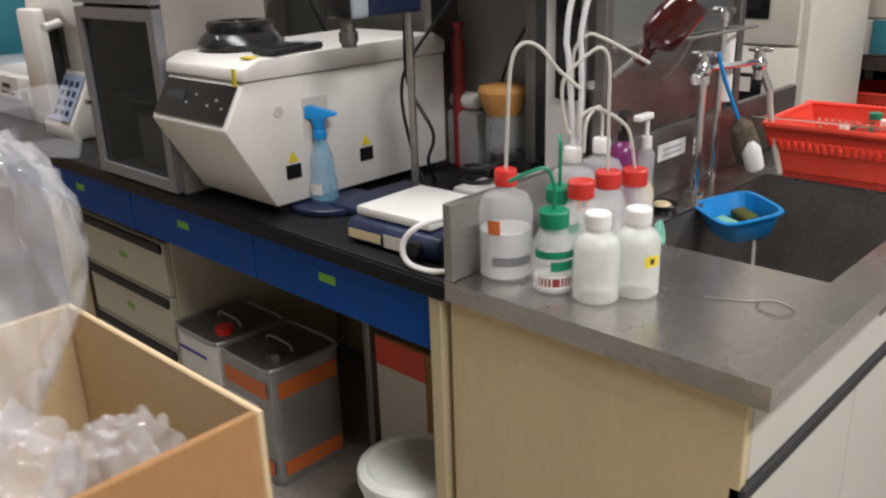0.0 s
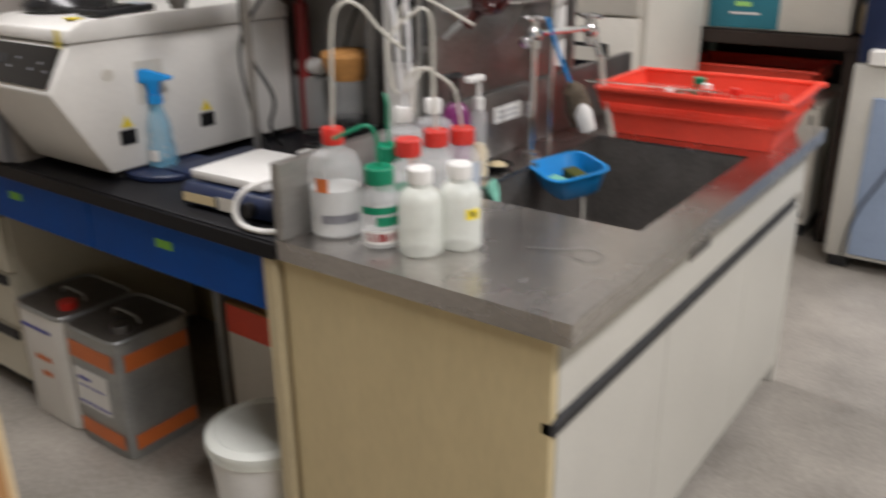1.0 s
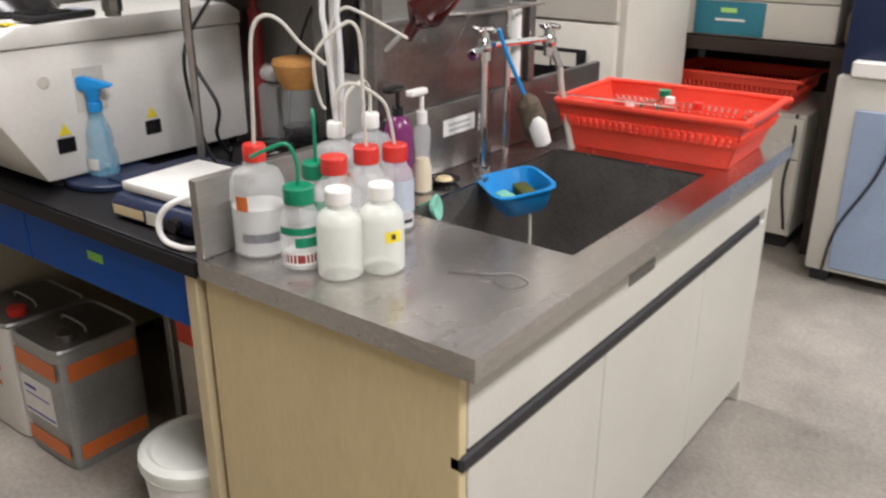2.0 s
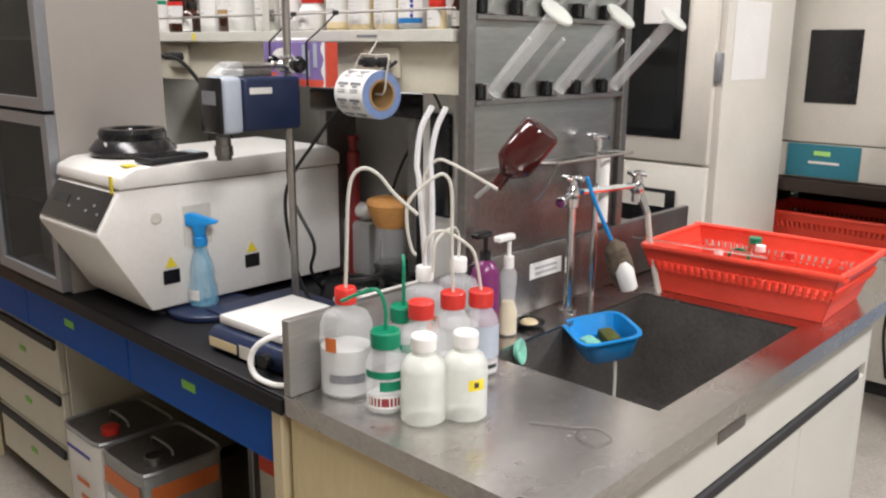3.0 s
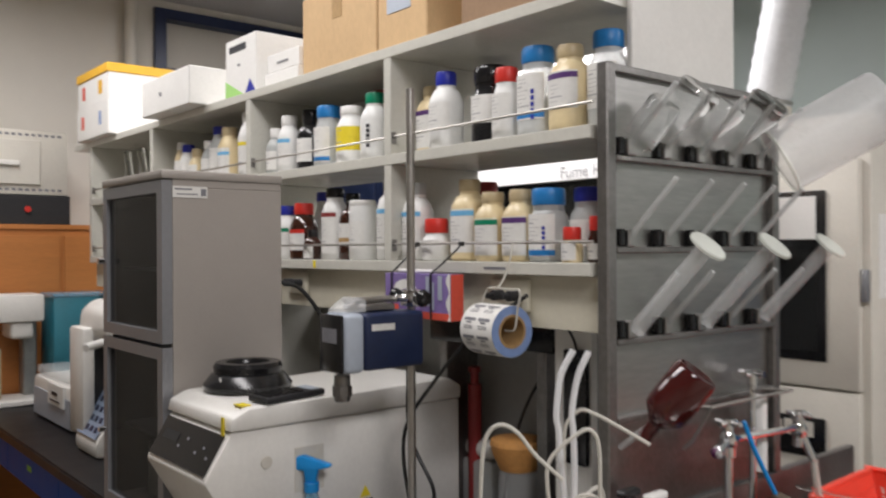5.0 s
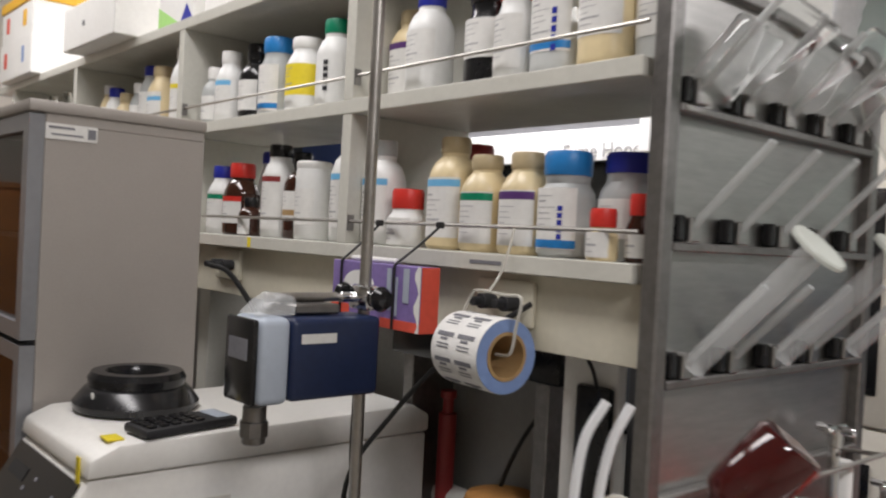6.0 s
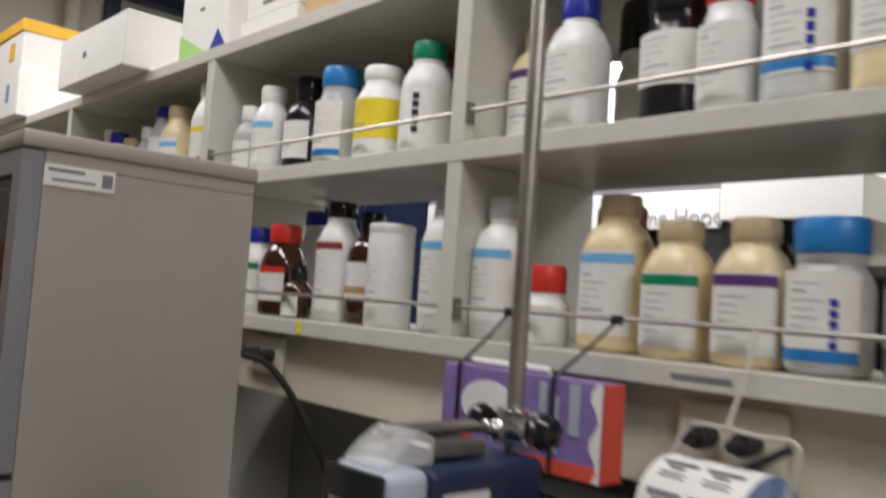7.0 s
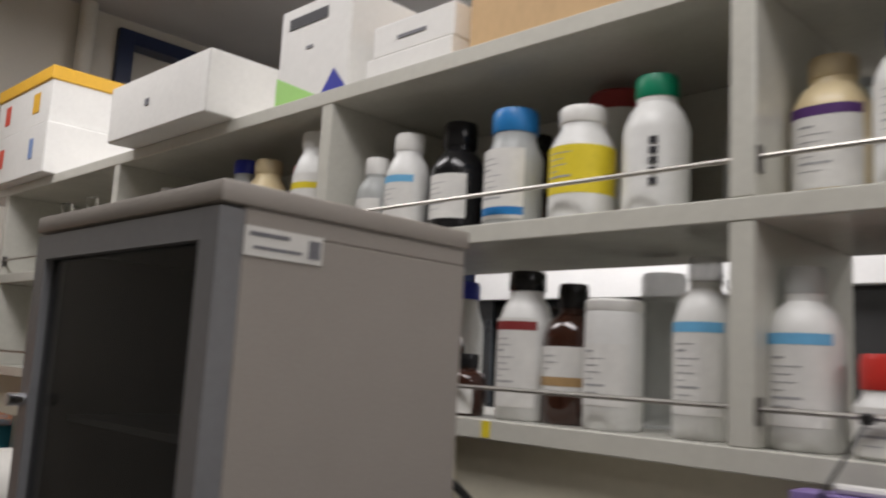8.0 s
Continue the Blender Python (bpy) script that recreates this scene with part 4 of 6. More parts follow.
wash_bottle(-0.760, 1.365, 0.037, 0.172, "clear", "red", [(0, 0, 0.168), (-0.006, -0.006, 0.221), (-0.015, -0.014, 0.255), (-0.043, -0.04, 0.283), (-0.063, -0.059, 0.289), (-0.078, -0.073, 0.272), (-0.081, -0.076, 0.246)], "hose", 0.2, ((0.3, 0.8, -70, 30, "grey_plastic"), (0.14, 0.2, -40, 10, "ink")), 0, 0.66, 0.028, "clear wash bottle with red cap and grey print")
tall = wash_bottle(-0.882, 1.33, 0.047, 0.205, "clear", "white_plastic", [(0, 0, 0.20), (-0.002, -0.001, 0.288), (-0.002, -0.002, 0.368), (0.003, 0.002, 0.400), (0.019, 0.018, 0.421), (0.039, 0.037, 0.413), (0.072, 0.068, 0.389), (0.105, 0.099, 0.363)], "hose", 0.35, ((0.5, 0.66, -40, -8, "orange_print"), (0.54, 0.62, -30, -18, "ink")), 0, 0.38, 0.026, "large clear wash bottle with white cap and tall spout")
wash_bottle(-0.880, 1.430, 0.047, 0.205, "clear", "white_plastic", [(0, 0, 0.20), (0.0, 0.0, 0.25), (0.01, -0.03, 0.275), (0.03, -0.10, 0.26), (0.035, -0.115, 0.20)], "hose", 0.35, (), 0, 0.38, 0.026, "large clear wash bottle with white cap and bent spout")
part("sleeve", hose([(0.002, 0.0, 0.200), (-0.004, -0.003, 0.30), (-0.008, -0.008, 0.379), (-0.011, -0.011, 0.413), (-0.006, -0.005, 0.48), (0.010, 0.010, 0.526)], 0.0058), "sleeve", tall, "thick clear tube sleeve")
part("sleeve", hose([(0.008, 0.008, 0.200), (0.011, 0.010, 0.30), (0.010, 0.009, 0.379), (0.008, 0.008, 0.419), (0.016, 0.015, 0.48), (0.030, 0.028, 0.524)], 0.0058), "sleeve", tall, "thick clear tube sleeve")
pb = thing("soap_bottle", "purple pump soap bottle with a black pump", "bottle", pose(-0.890, 1.530, TOP))
part("bottle_wall", lathe([(0.028, 0), (0.032, 0.005), (0.032, 0.15), (0.024, 0.17), (0.012, 0.18)], 24), "purple", pb)
part("pump", join(cyl(0.012, 0.178, 0.20, 14), cyl(0.005, 0.20, 0.235, 10), moved(box(-0.012, -0.04, 0.232, 0.012, 0.012, 0.245, 0.004), Matrix.Identity(4))), "black", pb, "black pump head")
pc = thing("pump_dispenser", "clear soap dispenser with a white pump head", "bottle", pose(-0.862, 1.578, TOP))
part("bottle_wall", lathe([(0.018, 0), (0.022, 0.004), (0.022, 0.06), (0.016, 0.08), (0.019, 0.12), (0.02, 0.145), (0.011, 0.16)], 24), "clear", pc)
part("liquid", lathe([(0.016, 0.003), (0.0205, 0.006), (0.0205, 0.06), (0.0145, 0.079), (0, 0.079)], 20), "cream_hdpe", pc)
part("pump", join(cyl(0.012, 0.158, 0.185, 16), cyl(0.005, 0.185, 0.225, 10), box(-0.010, -0.045, 0.222, 0.010, 0.012, 0.236, 0.003)), "white_plastic", pc, "white pump head")

# ---- red basket with glassware ----
def basket(m, w, d, h, label):
    b = thing("dish_basket", label, "basket", m, "red baskets")
    part("base", box(-w / 2 + 0.04, -d / 2 + 0.04, 0, w / 2 - 0.04, d / 2 - 0.04, 0.006), "basket", b)
    lo = [(-w / 2 + 0.04, -d / 2 + 0.04), (w / 2 - 0.04, -d / 2 + 0.04), (w / 2 - 0.04, d / 2 - 0.04), (-w / 2 + 0.04, d / 2 - 0.04)]
    hi = [(-w / 2, -d / 2), (w / 2, -d / 2), (w / 2, d / 2), (-w / 2, d / 2)]

    def at(i, s, k):
        a, c = Vector((*lo[i], 0)).lerp(Vector((*lo[(i + 1) % 4], 0)), s), Vector((*hi[i], h)).lerp(Vector((*hi[(i + 1) % 4], h)), s)
        return a.lerp(c, k)
    for i in range(4):
        n = 26 if i % 2 == 0 else 18
        for k0, k1, nm in ((0.0, 0.50, "lower_wall"), (0.70, 1.0, "upper_wall")):
            bm = bmesh.new()
            q = [at(i, 0, k0), at(i, 1, k0), at(i, 1, k1), at(i, 0, k1)]
            c = at(i, 0.5, 0.5)
            off = Vector((-c.x, -c.y, 0)).normalized() * 0.003
            vs = [bm.verts.new(p) for p in q] + [bm.verts.new(p + off) for p in q]
            for f in ((0, 1, 2, 3), (7, 6, 5, 4), (0, 4, 5, 1), (1, 5, 6, 2), (2, 6, 7, 3), (3, 7, 4, 0)):
                bm.faces.new([vs[j] for j in f])
            part(nm, bm, "basket", b)
        part("slats", join(*[between(at(i, (j + 0.5) / n, 0.49), at(i, (j + 0.5) / n, 0.71), 0.0068, 6) for j in range(n)], between(at(i, 0, 0.56), at(i, 1, 0.56), 0.003, 6)), "basket", b)["kind"] = "stuff"
    ring = [(-w / 2 + 0.03, -d / 2), (w / 2 - 0.03, -d / 2), (w / 2, -d / 2 + 0.03), (w / 2, d / 2 - 0.03), (w / 2 - 0.03, d / 2), (-w / 2 + 0.03, d / 2), (-w / 2, d / 2 - 0.03), (-w / 2, -d / 2 + 0.03), (-w / 2 + 0.03, -d / 2), (-w / 2 + 0.05, -d / 2)]
    part("rim", hose([(x, y, h) for x, y in ring], 0.0085, 8, 4), "basket", b, "thick rolled rim")
    return b


basket(pose(-0.590, 2.300, TOP + 0.001, 0, 0, 2), 0.505, 0.36, 0.125, "orange-red plastic basket of glassware on the sink deck")
random.seed(4)
for i in range(12):
    x, y = -0.575 + random.uniform(-0.17, 0.17), 2.305 + random.uniform(-0.12, 0.13)
    v = thing("glass_vial", "small clear glass vessel lying in the red basket", "vial", pose(x, y, TOP + 0.008, random.choice((0, 0, 12)), 0, random.uniform(0, 90)), "vessels in the basket")
    r = random.uniform(0.014, 0.024)
    part("glass_wall", lathe([(r * 0.9, 0.0), (r, 0.004), (r, 0.075), (r * 0.7, 0.088), (r * 0.7, 0.10)], 16), "thin_glass", v)
    if i % 3 == 0:
        part("cap", cyl(r * 0.8, 0.10, 0.118, 14), ("white_plastic", "green", "red", "white_plastic")[i // 3], v)
solid("ring_lid", moved(lathe([(0.022, 0), (0.030, 0.0), (0.030, 0.016), (0.022, 0.016), (0.022, 0)], 24, close=False), pose(-0.66, 2.33, 0.9, 80, 0, 20)), "green", "dark green plastic ring in the red basket", "ring")
solid("glass_rod", between((-0.86, 2.105, 0.967), (-0.50, 2.13, 0.967), 0.004), "glass", "glass rod lying across the basket rim", "rod")

# ---- on the black worktop ----
sb = thing("spray_bottle", "blue translucent spray bottle with trigger head", "spray bottle", pose(-1.527, 1.203, BT + 0.016, 0, 0, -47))
part("bottle_wall", lathe([(0.032, 0), (0.036, 0.006), (0.035, 0.045), (0.029, 0.068), (0.030, 0.085), (0.026, 0.110), (0.016, 0.138), (0.0135, 0.152)], 28), "blue_clear", sb)
part("trigger_head", join(cyl(0.017, 0.150, 0.172, 18), extrude([(-0.060, 0.203), (-0.060, 0.222), (-0.02, 0.232), (0.045, 0.212), (0.046, 0.207), (0.016, 0.200), (0.012, 0.172), (-0.012, 0.172), (-0.016, 0.198)], -0.011, 0.011, 0.003), box(-0.009, -0.068, 0.204, 0.009, -0.02, 0.222, 0.003, 2), hose([(0, -0.038, 0.206), (0, -0.042, 0.185), (0, -0.052, 0.162), (0, -0.062, 0.140)], 0.0065, 8, 5)), "blue_plastic", sb, "bright blue trigger head")
part("label", band(0.0355, 0.018, 0.045, -60, 0), "label", sb, "small printed label")
part("label", band(0.0355, 0.012, 0.04, -120, -88), "amber_yellow", sb)
pl = thing("round_plate", "dark blue round plate lying on the black worktop", "plate", pose(-1.515, 1.215, BT))
part("plate", lathe([(0.098, 0), (0.105, 0.004), (0.105, 0.013), (0.101, 0.016), (0.095, 0.0155), (0, 0.0155)], 48), "navy", pl)
hp = thing("magnetic_stirrer", "navy magnetic stirrer with a white square top plate", "stirrer", pose(-1.145, 1.165, BT, 0, 0, 3))
part("body", extrude([(-0.098, 0.006), (-0.100, 0.035), (-0.085, 0.052), (0.13, 0.055), (0.13, 0.006)], -0.135, 0.125, 0.005), "navy", hp)
part("top_plate", box(-0.125, -0.075, 0.056, 0.085, 0.13, 0.076, 0.004, 2), "white_plastic", hp, "white square top plate")
part("label_strip", box(-0.125, -0.1018, 0.014, -0.03, -0.1008, 0.034, 0), "cream_hdpe", hp)
part("label_strip", box(-0.02, -0.1018, 0.010, 0.03, -0.1008, 0.038, 0), "offwhite", hp)
part("dial", moved(cyl(0.016, 0, 0.018, 18), pose(0.075, -0.100, 0.028, 90)), "black", hp)
for x in (-0.11, 0.10):
    for y in (-0.07, 0.11):
        part("foot", cyl(0.012, 0, 0.008, 12, x, y), "black_matt", hp)
solid("white_hose", hose([(-0.985, 1.18, 0.895), (-1.01, 1.10, 0.91), (-1.045, 1.045, 0.895), (-1.065, 1.028, 0.86), (-1.05, 1.026, 0.828), (-1.0, 1.03, 0.822), (-0.965, 1.05, 0.822)], 0.006), "white_plastic", "white plastic hose looped over the worktop edge", "hose")
nb = thing("white_tray", "flat white plastic tray on the black worktop", "tray")
part("tray", box(-1.32, 1.44, BT, -1.12, 1.56, BT + 0.03, 0.008, 2), "white_plastic", nb)
nb = thing("white_tray", "flat white box behind the sink upstand", "box")
part("box", box(-1.10, 1.34, BT, -0.965, 1.52, BT + 0.10, 0.006, 2), "white_plastic", nb)
ad = thing("power_adapter", "black power adapter with coiled cable on the worktop", "adapter")
part("body", box(-1.34, 1.60, BT, -1.20, 1.70, BT + 0.075, 0.012, 2), "black", ad)
part("coil", hose([(-1.30 + 0.05 * math.cos(k * 1.1), 1.53 + 0.05 * math.sin(k * 1.1), BT + 0.008 + 0.006 * k) for k in range(14)], 0.006), "cable", ad)
jr = thing("storage_jar", "plastic jar with an orange cork top on the worktop", "jar", pose(-1.35, 1.68, BT))
part("jar_wall", lathe([(0.045, 0), (0.05, 0.01), (0.05, 0.15), (0.045, 0.17)], 24), "clear", jr)
part("contents", lathe([(0.04, 0.004), (0.046, 0.008), (0.046, 0.07), (0, 0.07)], 20), "black_matt", jr)
part("cork", lathe([(0.046, 0.17), (0.062, 0.205), (0.070, 0.232), (0.066, 0.243), (0.04, 0.249), (0, 0.25)], 24), "wood_lid", jr, "orange cork stopper")
ps = thing("plastic_pack", "clear plastic pack of small parts on the worktop", "pack", pose(-1.52, 1.715, BT))
part("pack", box(-0.07, -0.03, 0, 0.07, 0.03, 0.16, 0.012, 2), "grey_clear", ps)
part("wad", box(-0.05, -0.025, 0.163, 0.06, 0.025, 0.21, 0.02, 3), "paper", ps)
solid("red_tube", join(cyl(0.018, BT, 1.17, 18, -1.53, 1.70), cyl(0.011, 1.17, 1.20, 14, -1.53, 1.70), cyl(0.016, 1.20, 1.215, 14, -1.53, 1.70)), "red_dark", "slim dark red metal bottle standing behind the centrifuge", "gas bottle")
# Black slab stands for the shade in the recess under the service panel.
hb = thing("hot_plate", "black slab painted as the recess shade under the service panel", "heating unit")
part("body", box(-1.62, 1.62, 1.285, -1.18, 1.75, 1.345, 0.006, 2), "black", hb)
part("support", box(-1.59, 1.63, BT, -1.56, 1.74, 1.285), "steel_dark", hb)
part("support", box(-1.24, 1.63, BT, -1.21, 1.74, 1.285), "steel_dark", hb)
gcan = thing("grey_canister", "dull grey metal canister behind the wash bottles", "canister", pose(-1.06, 1.66, BT))
part("body", box(-0.06, -0.03, 0, 0.06, 0.08, 0.27, 0.008, 2), "steel_dark", gcan)
ph = thing("black_handset", "black handset hanging on the white end panel", "handset")
part("body", box(-1.118, 1.583, 1.06, -1.052, 1.5995, 1.308, 0.008, 2), "black", ph)
part("cord", hose([(-1.082, 1.59, 1.305), (-1.082, 1.58, 1.33), (-1.08, 1.56, 1.354)], 0.003), "cable", ph)

# ---- left end of the bench ----
bl = thing("mixer_machine", "white rounded bench machine with a blue keypad", "lab machine")
bl.location = (0.22, -0.10, 0)
part("base", extrude([(1.24, BT), (1.24, 0.865), (1.34, 1.04), (1.52, 1.04), (1.52, BT)], -3.28, -3.04, 0.015), "white", bl)
part("column", box(-3.36, 1.36, BT, -3.31, 1.50, 1.20, 0.012, 2), "white", bl)
part("column", box(-3.22, 1.34, 1.03, -3.05, 1.50, 1.22, 0.015, 2), "white", bl)
part("head", extrude([(1.30, 1.19), (1.275, 1.24), (1.285, 1.31), (1.33, 1.345), (1.46, 1.345), (1.51, 1.30), (1.51, 1.19)], -3.36, -3.05, 0.02), "white", bl, "rounded white head")
part("front_post", box(-3.36, 1.245, 0.866, -3.20, 1.288, 1.25, 0.012, 2), "white", bl)
part("inner_panel", box(-3.34, 1.289, 0.90, -3.22, 1.33, 1.20, 0.002), "black_matt", bl)
part("rear_panel", box(-3.312, 1.44, BT, -3.215, 1.49, 1.19, 0), "black_matt", bl)
part("handle", between((-3.06, 1.27, 1.21), (-3.02, 1.20, 1.20), 0.014, 12), "white_plastic", bl)
part("keypad", moved(box(-3.26, -0.003, 0.01, -3.06, 0, 0.18, 0.001), pose(0, 1.2385, 0.870, -29.7)), "blue_grey", bl, "blue-grey keypad")
part("key", join(*[moved(box(-3.24 + 0.045 * k, -0.006, 0.03 + 0.035 * q, -3.215 + 0.045 * k, -0.003, 0.05 + 0.035 * q, 0.001), pose(0, 1.2385, 0.870, -29.7)) for k in range(4) for q in range(4)]), "navy", bl)
part("label", box(-3.35, 1.2855, 1.20, -3.30, 1.2865, 1.225, 0), "yellow", bl)
pr = thing("white_printer", "white desktop device with a clear lid", "printer")
pr.location = (0.12, 0, 0)
part("body", box(-3.98, 1.20, BT, -3.42, 1.46, 0.99, 0.02, 2), "white", pr)
part("lid", box(-3.97, 1.21, 0.991, -3.43, 1.45, 1.03, 0.015, 2), "clear", pr, "clear lid")
part("front_panel", box(-3.96, 1.196, BT + 0.01, -3.44, 1.1995, 0.94, 0.002), "grey_plastic", pr)
part("label", box(-3.72, 1.190, 0.90, -3.50, 1.1955, 0.985, 0), "paper", pr, "paper slip with dark print")
part("print", join(box(-3.66, 1.188, 0.94, -3.58, 1.1895, 0.955, 0), box(-3.68, 1.188, 0.915, -3.55, 1.1895, 0.922, 0)), "ink", pr)
tb = thing("teal_box", "teal plastic box on the black worktop", "box")
part("box", box(-4.28, 1.34, BT, -4.06, 1.66, 1.305, 0.006, 2), "teal", tb)
part("lid", box(-4.285, 1.335, 1.306, -4.055, 1.665, 1.325, 0.004), "blue_clear", tb)
wd = thing("titrator", "white device with an overhanging head on the worktop", "lab machine")
part("head", box(-4.28, 1.06, 1.20, -4.06, 1.30, 1.325, 0.01, 2), "white", wd)
part("neck", box(-4.26, 1.16, 1.12, -4.08, 1.26, 1.1995, 0.02, 3), "white", wd)
part("column", box(-4.28, 1.24, BT + 0.03, -4.20, 1.30, 1.1995, 0.006), "tin", wd)
part("base", box(-4.29, 1.05, BT, -4.06, 1.31, BT + 0.0295, 0.006), "white", wd)
part("cell", box(-4.20, 1.08, BT + 0.03, -4.12, 1.13, 1.08, 0.008, 2), "cream", wd, "cream upright cell")
oc = thing("wooden_cupboard", "orange wooden cupboard beyond the bench end", "cupboard")
part("body", box(-4.72, 0.35, 0.0, -4.335, 2.0, 1.63), "orange", oc)
part("top", box(-4.73, 0.34, 1.6305, -4.325, 2.01, 1.655), "orange", oc)
for y in (0.36, 0.91, 1.46):
    part("door", box(-4.334, y, 0.06, -4.318, y + 0.53, 1.60), "orange", oc)
mf = thing("muffle_furnace", "cream muffle furnace on a dark grey base", "furnace")
part("base", box(-4.70, 0.78, 1.656, -4.36, 1.50, 1.80), "black_matt", mf, "dark grey control base")
part("body", box(-4.70, 0.80, 1.8005, -4.36, 1.49, 2.12, 0.01, 2), "offwhite", mf)
part("door", box(-4.359, 1.0, 1.85, -4.345, 1.36, 2.07, 0.004), "offwhite", mf)
part("handle", box(-4.344, 1.10, 1.94, -4.325, 1.26, 1.965, 0.004), "white", mf)
for z in (1.82, 2.09):
    part("vent_slot", join(*[box(-4.3595, 0.84 + 0.03 * k, z, -4.3585, 0.858 + 0.03 * k, z + 0.012, 0) for k in range(21)]), "print", mf)["kind"] = "stuff"
part("knob", join(*[moved(cyl(0.015, 0, 0.015, 14), pose(-4.36, y, 1.73, 0, 90)) for y in (0.95, 1.30)]), "red", mf)

# ---- reagent bottles ----
def bottle(x, y, z, r, h, wall, cap, lab="", kind="round", cap_r=0.6, cap_h=0.03, label=None, stripe=None, stripe_at=0.8, mark=None, rot=0.0, content=None, full=False):
    """A reagent bottle. label: (low, high) of the paper label, as shares of the body; stripe: its coloured band."""
    sq = 2.7 if kind == "square" else 2.0
    r, h = (r * 0.88, h * 0.95) if kind == "square" else (r, h)
    b = thing("reagent_bottle", lab, "bottle", pose(x, y, z + 0.0004, 0, 0, rot), "bottles on the shelf")
    bh = h - cap_h
    if kind == "jar":
        prof = [(r * 0.95, 0), (r, 0.004), (r, bh * 0.96), (r * 0.97, bh)]
        cap_r = 1.0
    elif kind == "square":
        prof = [(r * 0.90, 0), (r, 0.006), (r, bh * 0.72), (r * 0.94, bh * 0.80), (r * 0.75, bh * 0.90, 3.0), (r * cap_r * 0.93, bh * 0.96, 2.0), (r * cap_r * 0.93, bh + 0.002, 2.0)]
    else:
        prof = [(r * 0.92, 0), (r, 0.005), (r, bh * 0.70), (r * 0.96, bh * 0.77), (r * 0.80, bh * 0.88), (r * cap_r * 0.93, bh * 0.95), (r * cap_r * 0.93, bh + 0.002)]
    part("bottle_wall", lathe(prof, 32, sq), wall, b)
    rib = [(r * cap_r * 0.97, bh), (r * cap_r, bh + 0.002), (r * cap_r, bh + cap_h * 0.82), (r * cap_r * 0.92, h), (0, h)]
    part("cap", lathe(rib, 24), cap, b)
    if content:
        part("content", lathe([(r * 0.88, 0.002), (r * 0.965, 0.007), (r * 0.965, bh * 0.5), (0, bh * 0.5)], 24, sq), content, b)
    if label:
        z0, z1 = label[0] * bh, label[1] * bh
        a0, a1 = (-178, 178) if full else (-150, -30)
        lb = part("label", band(r, z0, z1, a0, a1, sq, 24), "label" if len(label) < 3 else label[2], b, "printed paper label")
        rows, zz = [], z0 + 0.012 * (z1 - z0) / 0.06
        k = 0
        while zz < z1 - 0.008:
            if stripe is None or abs(zz / bh - stripe_at) > 0.09:
                w = (34, 48, 22, 40)[k % 4]
                rows.append(band(r, zz, zz + (0.0026 if k % 5 == 1 else 0.0011), -122, -122 + w, sq, 6, 0.0010))
            zz += 0.0085
            k += 1
        if rows:
            part("print", join(*rows), "fine_print", lb)
        if stripe:
            part("stripe", band(r, stripe_at * bh - 0.006, stripe_at * bh + 0.006, a0, a1, sq, 24, 0.0009), stripe, lb)
    if mark:
        mm, w = mark
        part("brand_bar", join(*[band(r, (0.22 + 0.085 * k) * bh, (0.28 + 0.085 * k) * bh, -58 - w, -58, sq, 4, 0.0013) for k in range(5)]), mm, b, "row of dark printed bars")
    return b


C, W, CR = "grey_clear", "hdpe", "cream_hdpe"
# lower tier, bay by the sink
bottle(-1.590, 1.560, Z1, 0.041, 0.198, W, "grey_clear", "white bottle with pale blue band on its label", label=(0.15, 0.74), stripe="sky", stripe_at=0.70, cap_r=0.55)
bottle(-1.49, 1.70, Z1, 0.050, 0.200, C, "red_dark", "grey translucent bottle with dark red cap", cap_r=0.72, cap_h=0.04)
bottle(-1.500, 1.548, Z1, 0.036, 0.104, W, "red", "short white jar with red cap and label", cap_r=0.82, cap_h=0.036, label=(0.05, 0.75))
bottle(-1.47, 1.655, Z1, 0.034, 0.165, "amber", "black_matt", "small amber glass bottle with black cap", cap_r=0.45)
bottle(-1.400, 1.57, Z1, 0.048, 0.205, CR, "cream_cap", "tall cream bottle with blue stripe on its label", "square", 0.62, 0.028, (0.12, 0.74), "sky", 0.68)
bottle(-1.303, 1.555, Z1, 0.044, 0.167, CR, "cream_cap", "cream bottle with green stripe on its label", "square", 0.68, 0.024, (0.10, 0.72), "green", 0.66)
bottle(-1.212, 1.555, Z1, 0.044, 0.168, CR, "cream_cap", "cream bottle with violet stripe on its label", "square", 0.68, 0.026, (0.10, 0.74), "violet", 0.68)
bottle(-1.265, 1.70, Z1, 0.045, 0.175, "amber", "black", "dark bottle with black cap behind the cream bottles", cap_r=0.7)
bottle(-1.133, 1.56, Z1, 0.045, 0.166, C, "cap_blue", "grey square bottle with bright blue cap", "square", 0.92, 0.036, (0.10, 0.84), "cap_blue", 0.16, ("cap_navy", 10), 0, "hdpe")
bottle(-1.052, 1.60, Z1, 0.044, 0.165, C, "cap_navy", "grey translucent bottle with dark blue cap", "square", 0.88, 0.030, (0.25, 0.7), content="hdpe")
bottle(-1.030, 1.518, Z1, 0.022, 0.072, "cream_hdpe", "red", "small bottle with red cap at the rail", cap_r=0.85, cap_h=0.026, label=(0.1, 0.85))
bottle(-0.992, 1.55, Z1, 0.019, 0.094, "amber", "red", "small brown bottle with red cap", cap_r=0.8, cap_h=0.03, label=(0.1, 0.6))
bottle(-1.01, 1.70, Z1, 0.045, 0.16, C, "grey_plastic", "grey translucent bottle with grey cap", "square", 0.9, 0.03)
